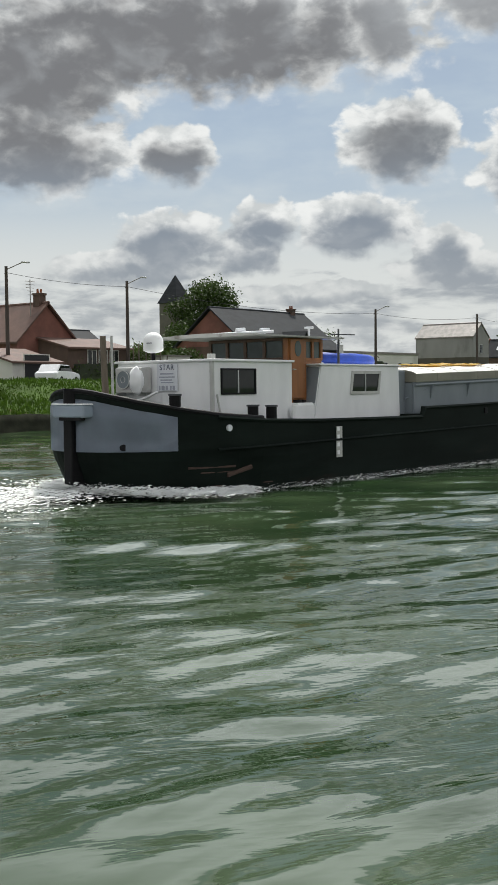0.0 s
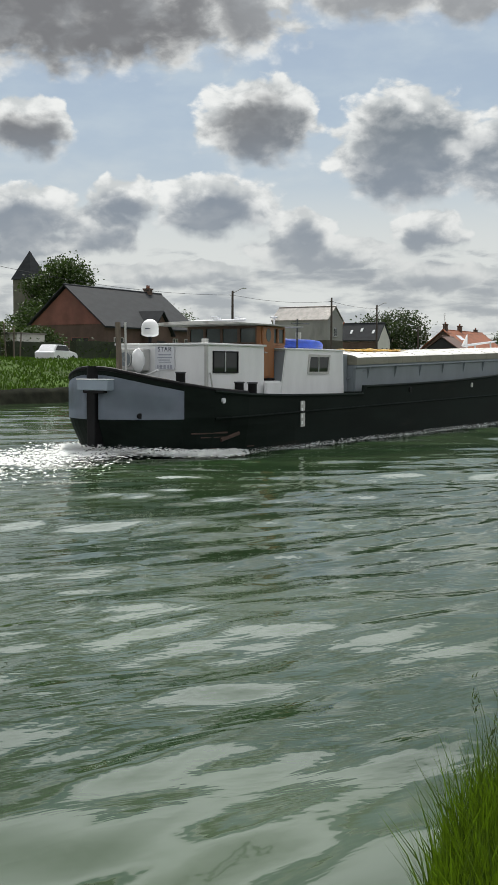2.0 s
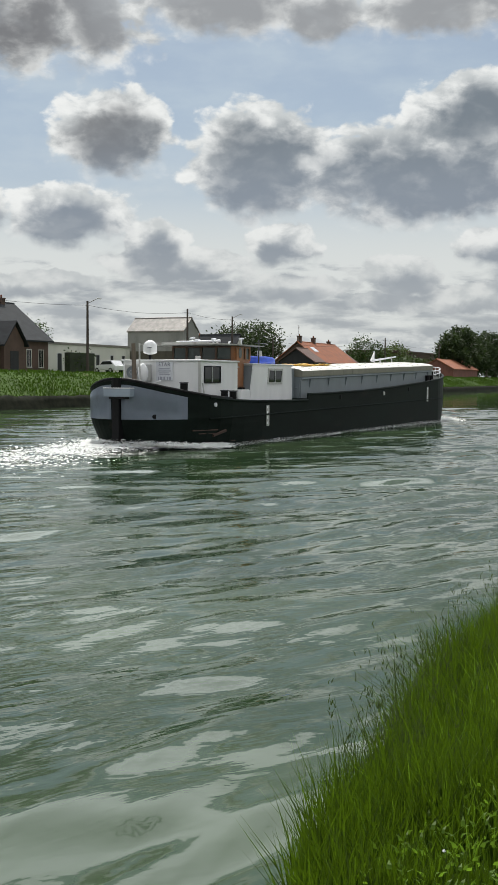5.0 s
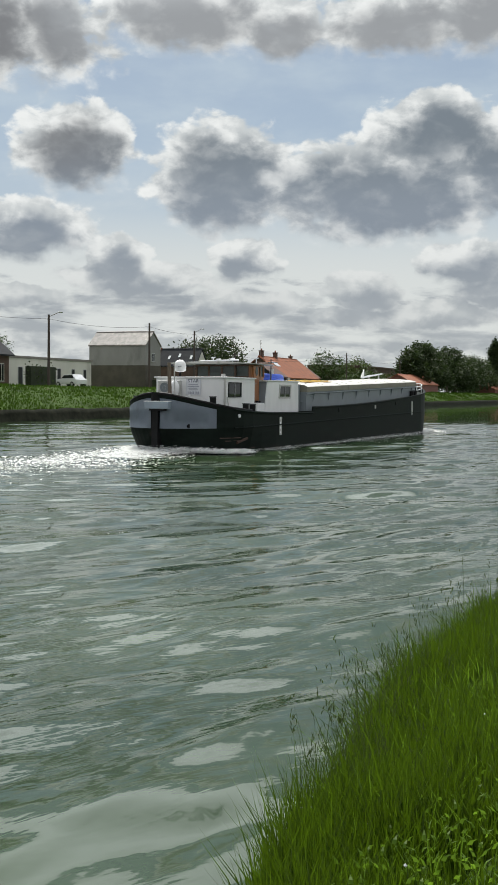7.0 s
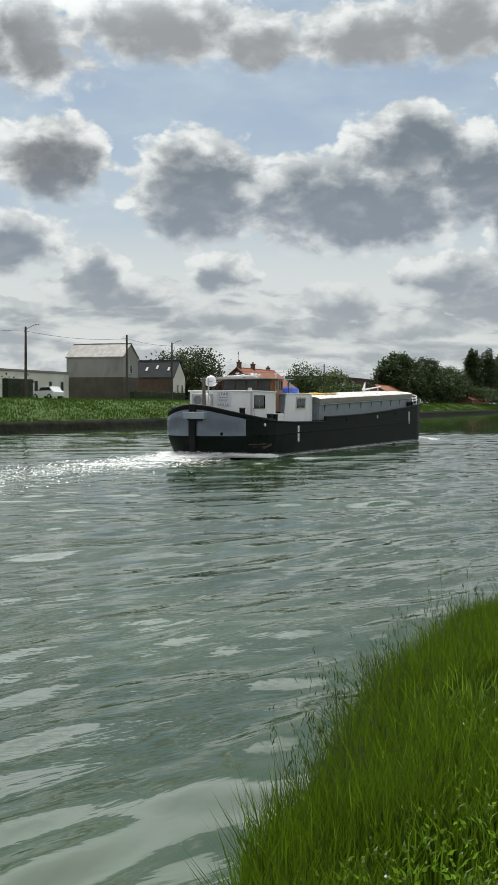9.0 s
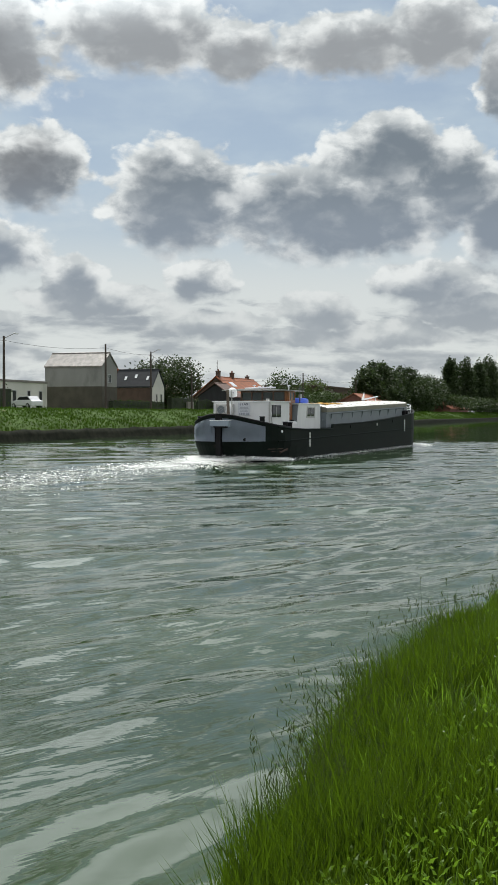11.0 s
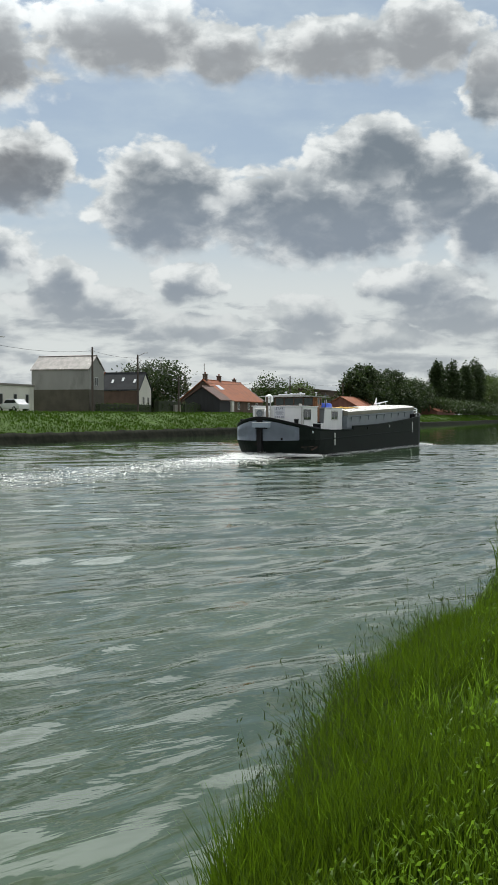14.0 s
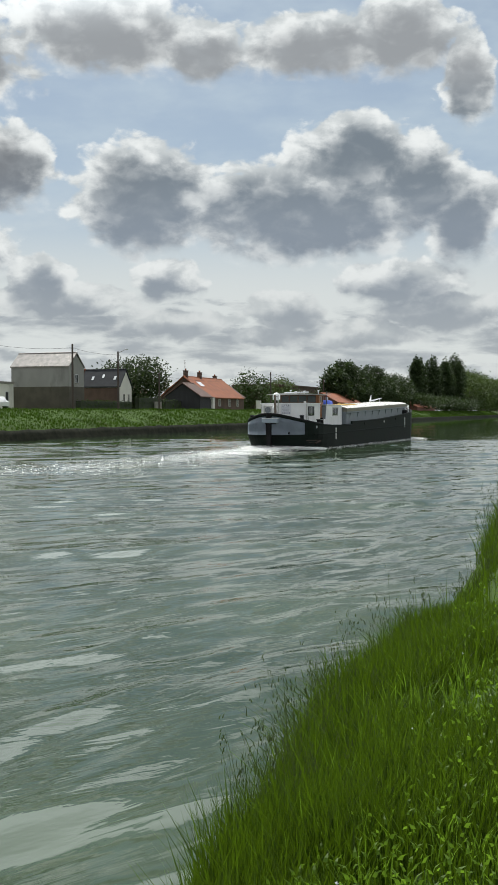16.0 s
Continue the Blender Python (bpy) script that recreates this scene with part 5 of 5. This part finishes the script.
    rod(b, (26.0, 0.1, 3.42), (30.4, 0.2, 3.72), 0.06, 0.04, 8)
    spar = part("lowered_mast", b, M["sign"], root, "white lowered mast")
    b = bm_new()
    rod(b, (26.4, 0.1, 3.3), (26.4, 0.1, 3.95), 0.025, seg=6)
    part("pennant_staff", b, M["sign"], spar)
    b = bm_new()
    prism(b, [(25.75, 3.42), (26.4, 3.46), (26.36, 3.92)], 0.09, 0.11, "y")
    part("pennant", b, M["white"], spar)
    for x in (27.5, 29.5):
        b = bm_new()
        rod(b, (x, 0.1, 3.1), (x, 0.15, 3.44 + 0.07 * (x - 26)), 0.04, seg=6)
        part("spar_rest", b, M["trim"], spar)


def build_bow(root):
    b = bm_new()
    box(b, 32.6, 33.6, -0.5, 0.5, 2.35, 3.0, 0.06)
    winch = part("anchor_winch", b, M["black"], root, "dark anchor winch")
    b = bm_new()
    rod(b, (33.1, -0.8, 2.9), (33.1, 0.8, 2.9), 0.2, seg=14)
    part("winch_drum", b, M["rust"], winch)
    # white rail round the bow
    for z in (0.32, 0.12):
        b = bm_new()
        turns = [-math.pi / 2 + math.pi * k / 16 for k in range(17)]
        tube(b, [(31.6 + 4.4 * math.cos(a), 1.75 * math.sin(a), sheer(31.6 + 4.4 * math.cos(a)) + z) for a in turns], 0.03, 6)
        part("bow_rail", b, M["white"], root, "white painted bow rail")
    for k in range(0, 17, 2):
        a = -math.pi / 2 + math.pi * k / 16
        x, y = 31.6 + 4.4 * math.cos(a), 1.75 * math.sin(a)
        b = bm_new()
        rod(b, (x, y, sheer(x) - 0.22), (x, y, sheer(x) + 0.34), 0.022, seg=6)
        part("rail_post", b, M["white"], root)
    for s in (-1, 1):
        b = bm_new()
        rod(b, hull_point(34.2, 2.2, s, -0.02), hull_point(34.2, 2.2, s, 0.05), 0.13, seg=14)
        part("hawse_pipe", b, M["deck"], root)
    # draught marks
    for x, z0, z1 in ((6.95, 0.62, 1.4), (27.9, 1.2, 2.0)):
        bb, sh = beam(x, 1.0)
        b = bm_new()
        box(b, x - 0.12, x + 0.12, -bb - 0.022, -bb + 0.01, z0, z1)
        plate = part("draught_mark", b, M["grey"], root, "pale draught scale with white bars")
        k = 0
        while z0 + 0.08 + 0.2 * k < z1 - 0.05:
            z = z0 + 0.07 + 0.2 * k
            b = bm_new()
            box(b, x - 0.1, x + 0.0, -bb - 0.03, -bb - 0.02, z, z + 0.1)
            part("white_bar", b, M["white"], plate)
            k += 1
    for x, z in ((14.6, 1.62), (20.5, 1.72), (24.5, 1.9)):
        b = bm_new()
        box(b, x - 0.09, x + 0.09, -2.54, -2.47, z - 0.09, z + 0.09, 0.02)
        part("fender_lug", b, M["black"] if x != 20.5 else M["grey"], root)


barge = thing("barge", "long black canal barge with white deckhouses and pale hatch covers", "barge", barge_pose(0))
build_hull(barge)
build_stern(barge)
build_cabin(barge)
build_wheelhouse(barge)
build_fore_cabin(barge)
build_hold(barge)
build_bow(barge)


# ---------------------------------------------------------------- wash and foam that travel with the barge
def build_foam():
    rng = random.Random(11)
    verts, faces = [], []
    for _ in range(36000):
        r = rng.random()
        if r < 0.24:            # churned water close behind the stern
            x = 0.9 - rng.expovariate(0.30)
            y = rng.gauss(0.15, 0.8 + 0.10 * max(0, -x))
        elif r < 0.44:          # breaking wave along the starboard quarter
            x = rng.uniform(0.3, 3.6)
            y = -beam(max(0.4, x), 0.0)[0] - 0.05 - abs(rng.gauss(0, 0.22 + 0.16 * (3.6 - x)))
        elif r < 0.54:
            x = rng.uniform(0.3, 3.6)
            y = beam(max(0.4, x), 0.0)[0] + 0.05 + abs(rng.gauss(0, 0.3))
        elif r < 0.60:          # bow wave
            x = rng.uniform(31.5, 36.8)
            y = -beam(min(x, 36.4), 0)[0] - 0.05 - abs(rng.gauss(0, 0.22)) - 0.25 * (36.8 - x) * rng.random()
        elif r < 0.80:          # long trail of foam, its white flakes also standing in for sun glitter
            x = -rng.uniform(0, 28)
            y = rng.gauss(0.1, 0.9 + 0.05 * -x)
        else:                   # white flakes standing in for glitter along the side
            x = rng.uniform(4, 36)
            y = -beam(x, 0)[0] - 0.06 - abs(rng.gauss(0, 0.16))
        s = rng.uniform(0.005, 0.012 + 0.045 * rng.random() ** 2) * (1.0 if x > -8 else 0.8) * (0.55 if 4 < x < 31 else 1.0)
        z = 0.02 + 0.12 * rng.random() ** 2 + (0.10 * math.exp(-(x + 0.3) ** 2 / 2.0) if x < 2 else 0)
        if 0 < x < 3.6:
            z += 0.16 * rng.random() ** 1.5 * (1 - x / 4.5)
        k = len(verts)
        stretch = rng.uniform(1.0, 2.6)
        for a in range(6):
            t = a * math.pi / 3 + rng.uniform(-0.3, 0.3)
            verts.append((x + s * stretch * math.cos(t), y + s * math.sin(t), z))
        verts.append((x, y, z + s * rng.uniform(0.25, 0.7)))
        faces += [(k + a, k + (a + 1) % 6, k + 6) for a in range(6)]
    ob = from_lists("wake_foam", verts, faces, M["foam"], barge_pose(0), True)
    return tagged(ob, "white churned foam of the barge's wake", "foam", kind="stuff")


def build_wash():
    """Swell that runs with the barge; its edges sink under the canal's surface."""
    xs, ys = np.arange(-34, 42.1, 0.2), np.arange(-17, 12.1, 0.2)
    X, Y = np.meshgrid(xs, ys, indexing="ij")
    Z = np.full_like(X, -0.10)
    side = np.abs(Y)
    for start, amp, lam in ((1.0, 0.075, 2.6), (33.0, 0.06, 2.3)):
        back = start - X
        arm = side - 2.2 - 0.34 * back
        grow = np.clip(back / 3.0, 0, 1) * np.exp(-np.clip(back, 0, None) / 26.0)
        Z += amp * grow * np.exp(-(arm / 2.4) ** 2) * np.cos(2 * math.pi * (side * 0.9 + back * 0.42) / lam)
    back = -X
    Z += 0.24 * np.clip(back / 1.5, 0, 1) * np.exp(-np.clip(back, 0, None) / 14.0) * np.exp(-(Y / (1.6 + 0.12 * np.clip(back, 0, None))) ** 2) * (0.55 + 0.45 * np.cos(2 * math.pi * back / 3.4))
    edge = np.minimum.reduce([X + 34, 42 - X, Y + 17, 12 - Y])
    Z = np.where(edge < 2, -0.2 - 0.08 * (2 - edge), Z)
    Z += 0.012 * np.sin(X * 3.1 + Y * 2.2) * np.sin(Y * 3.7 - X)
    k = len(ys)
    idx = np.arange(len(xs) * k).reshape(len(xs), k)
    faces = np.stack([idx[:-1, :-1], idx[1:, :-1], idx[1:, 1:], idx[:-1, 1:]], -1).reshape(-1, 4)
    keep = (Z.reshape(-1)[faces] > -0.095).any(1)
    ob = from_lists("wake_swell", np.stack([X, Y, Z], -1).reshape(-1, 3).tolist(), faces[keep].tolist(), M["water"], barge_pose(0), True)
    return tagged(ob, "smooth swell of the barge's wake", "water", kind="stuff")


foam = build_foam()
wash = build_wash()


# ---------------------------------------------------------------- grass
def blades(rng, spots, name, mat, label, segs=3):
    """Bent tapering blades at (u, v, z, height, width, lean direction, lean)."""
    verts, faces = [], []
    for u, v, z, h, w, a, lean in spots:
        k = len(verts)
        face = rng.uniform(0, 6.28)
        dx, dy = w * math.cos(face), w * math.sin(face)
        for s in range(segs):
            f = s / segs
            bend = lean * h * f * f
            wide = 1 - 0.75 * f * f
            cx, cy, cz = u + bend * math.cos(a), v + bend * math.sin(a), z + h * f * (1 - 0.25 * lean * f)
            verts += [(cx - dx * wide, cy - dy * wide, cz), (cx + dx * wide, cy + dy * wide, cz)]
        bend = lean * h
        verts.append((u + bend * math.cos(a), v + bend * math.sin(a), z + h * (1 - 0.25 * lean)))
        for s in range(segs - 1):
            faces.append((k + 2 * s, k + 2 * s + 1, k + 2 * s + 3, k + 2 * s + 2))
        faces.append((k + 2 * segs - 2, k + 2 * segs - 1, k + 2 * segs))
    return tagged(from_lists(name, verts, faces, mat, CAN), label, "grass", kind="stuff")


def bank_edge(u):
    """How far out over the water's edge the grass reaches."""
    return float(np.interp(u, [3.0, 3.7, 4.6, 7.5, 9.5, 11.0, 16.5, 18.0], [1.10, 1.40, 1.58, 1.70, 1.66, 1.32, 1.15, 1.72])) + 0.07 * noise.noise((u * 1.7, 0.3, 5.1))


def grass_top(u):
    """Height of the tips of the grass along the bank."""
    return float(np.interp(u, [3.0, 4.5, 8.0, 9.5, 11.0, 17.0, 18.5, 23.0, 40.0], [0.90, 0.92, 0.88, 0.86, 0.62, 0.52, 1.02, 1.12, 1.1])) + 0.06 * noise.noise((u * 0.8, 2.3, 1.1))


def build_grass():
    rng = random.Random(21)
    spots = []
    # tall grass on the near bank, thinning out along it
    for _ in range(190000):
        u = 1.5 + (14 * rng.random() ** 1.3 if rng.random() < 0.7 else 58 * rng.random() ** 1.6)
        v = rng.uniform(-0.6, 1.75) if u < 9 else rng.uniform(-4.5, 1.75) if rng.random() < 0.5 else rng.uniform(0.2, 1.75)
        if rng.random() < 0.08:
            v = rng.uniform(-3.5, 1.6)
        if v > bank_edge(u):
            continue
        z = ground_height(u, v)
        clump = noise.noise((u * 1.1, v * 1.1, 0.5)) + 0.5 * noise.noise((u * 3.1, v * 3.1, 2.5))
        if clump < -0.4 and rng.random() < 0.6:
            continue
        h = rng.uniform(0.22, 0.56) * (1 + 0.4 * clump) * (1.4 if v > 0.6 else 1.0)
        if u < 4.2:
            h *= min(1.0, max(0.3, (u - 2.2) / 2.0))
        if rng.random() < 0.994:
            h = min(h, grass_top(u) + 0.10 * clump + rng.uniform(-0.16, 0.02) - z)
        if h < 0.06:
            continue
        spots.append((u, v, z - 0.03, h, rng.uniform(0.0024, 0.0058) * (1 + u * 0.03), rng.uniform(0, 6.28), rng.uniform(0.04, 0.4) if rng.random() < 0.8 or u < 6 else rng.uniform(0.4, 0.9)))
    blades(rng, spots, "bank_grass", M["grass"], "lush green uncut grass on the near bank")
    bright = []
    for _ in range(9000):
        u = 1.8 + 22 * rng.random() ** 1.8
        v = rng.uniform(-1.2, 1.6)
        if v > bank_edge(u) - 0.06 or grass_top(u) - ground_height(u, v) < 0.2:
            continue
        bright.append((u, v, ground_height(u, v) - 0.02, min(rng.uniform(0.22, 0.62), grass_top(u) - ground_height(u, v)) * min(1.0, max(0.3, (u - 2.2) / 2.0)), rng.uniform(0.0024, 0.005) * (1 + u * 0.03), rng.uniform(0, 6.28), rng.uniform(0.1, 0.6)))
    blades(rng, bright, "broad_grass", M["young_grass"], "broad bright green blades among the bank grass")
    # seed stalks along the water's edge
    verts_spots = []
    for _ in range(420):
        u = 4.6 + 25 * rng.random() ** 1.7
        v = bank_edge(u) - abs(rng.gauss(0.08, 0.22))
        z = ground_height(u, v)
        h = grass_top(u) - z + rng.gauss(0.02, 0.11)
        verts_spots.append((u, v, z - 0.03, max(0.3, h), rng.uniform(0.0015, 0.0024) * (1 + u * 0.04), rng.uniform(0, 6.28), rng.uniform(0.03, 0.26)))
    for u, v, h in ((5.55, 1.5, 0.95), (5.7, 1.46, 0.72), (6.1, 1.52, 0.8), (6.5, 1.5, 0.78), (7.4, 1.6, 0.9), (5.2, 1.4, 0.66)):
        verts_spots.append((u, v, ground_height(u, v), h, 0.004, 1.0, 0.06))
    blades(rng, verts_spots, "seed_stalks", M["dry_grass"], "thin seeding grass stalks at the water's edge", 4)
    heads = []
    for u, v, z, h, w, a, lean in verts_spots:
        tu, tv, tz = u + lean * h * math.cos(a), v + lean * h * math.sin(a), z + h * (1 - 0.25 * lean)
        for _ in range(7):
            f = rng.uniform(0, 0.2)
            heads.append((tu - f * h * lean * math.cos(a) + rng.gauss(0, 0.012), tv - f * h * lean * math.sin(a) + rng.gauss(0, 0.012), tz - f * h * 0.8, rng.uniform(0.02, 0.05), 0.0025 * (1 + u * 0.03), rng.uniform(0, 6.28), 0.5))
    blades(rng, heads, "seed_heads", M["dry_grass"], "feathery grass seed heads", 2)
    # broad weeds among the grass
    weeds = []
    for _ in range(9000):
        u, v = 2.2 + 9 * rng.random() ** 1.8, rng.uniform(-0.8, 1.3)
        if noise.noise((u * 0.9, v * 0.9, 8.5)) < -0.05:
            continue
        weeds.append((u, v, ground_height(u, v) + rng.uniform(0.02, 0.26), rng.uniform(0.02, 0.04), rng.uniform(0.005, 0.010), rng.uniform(0, 6.28), 0.9))
    blades(rng, weeds, "bank_weeds", M["young_grass"], "broad-leaved weeds among the grass", 2)
    # far bank: coarse tufts
    far = []
    for _ in range(70000):
        u = 30 + 620 * rng.random() ** 2.2
        v = rng.uniform(48.05, 55.4)
        clump = noise.noise((u * 0.22, v * 0.5, 2.5))
        h = rng.uniform(0.14, 0.34) * (1 + 0.7 * clump)
        far.append((u, v, ground_height(u, v) - 0.05, h, rng.uniform(0.02, 0.05) * (1 + u * 0.006), rng.uniform(0, 6.28), rng.uniform(0.1, 0.6)))
    blades(rng, far, "far_bank_grass", M["far_grass"], "thick green grass on the far bank", 2)
    # clover blossoms
    verts, faces = [], []
    for _ in range(16):
        u, v = 3.2 + 8 * rng.random() ** 1.5, rng.uniform(-0.3, 1.5)
        z = ground_height(u, v) + rng.uniform(0.15, 0.3)
        k, s = len(verts), rng.uniform(0.005, 0.009)
        verts += [(u + s, v, z), (u - s, v, z), (u, v + s, z), (u, v - s, z), (u, v, z + s), (u, v, z - s)]
        faces += [(k, k + 2, k + 4), (k + 2, k + 1, k + 4), (k + 1, k + 3, k + 4), (k + 3, k, k + 4), (k, k + 5, k + 2), (k + 2, k + 5, k + 1), (k + 1, k + 5, k + 3), (k + 3, k + 5, k)]
    tagged(from_lists("clover_blossoms", verts, faces, M["sign"], CAN), "small white clover blossoms in the grass", "flowers", kind="stuff")


build_grass()


# ---------------------------------------------------------------- what moves
def motions():
    rows = [(float(t), barge_pose(t)) for t in range(17)]
    walk(barge, rows)
    walk(foam, rows)
    walk(wash, rows)
    # the swell drifts along the canal and towards the near bank
    walk(water, [(0.0, CAN), (16.0, CAN @ pose(5.0, -3.0, 0))])


motions()
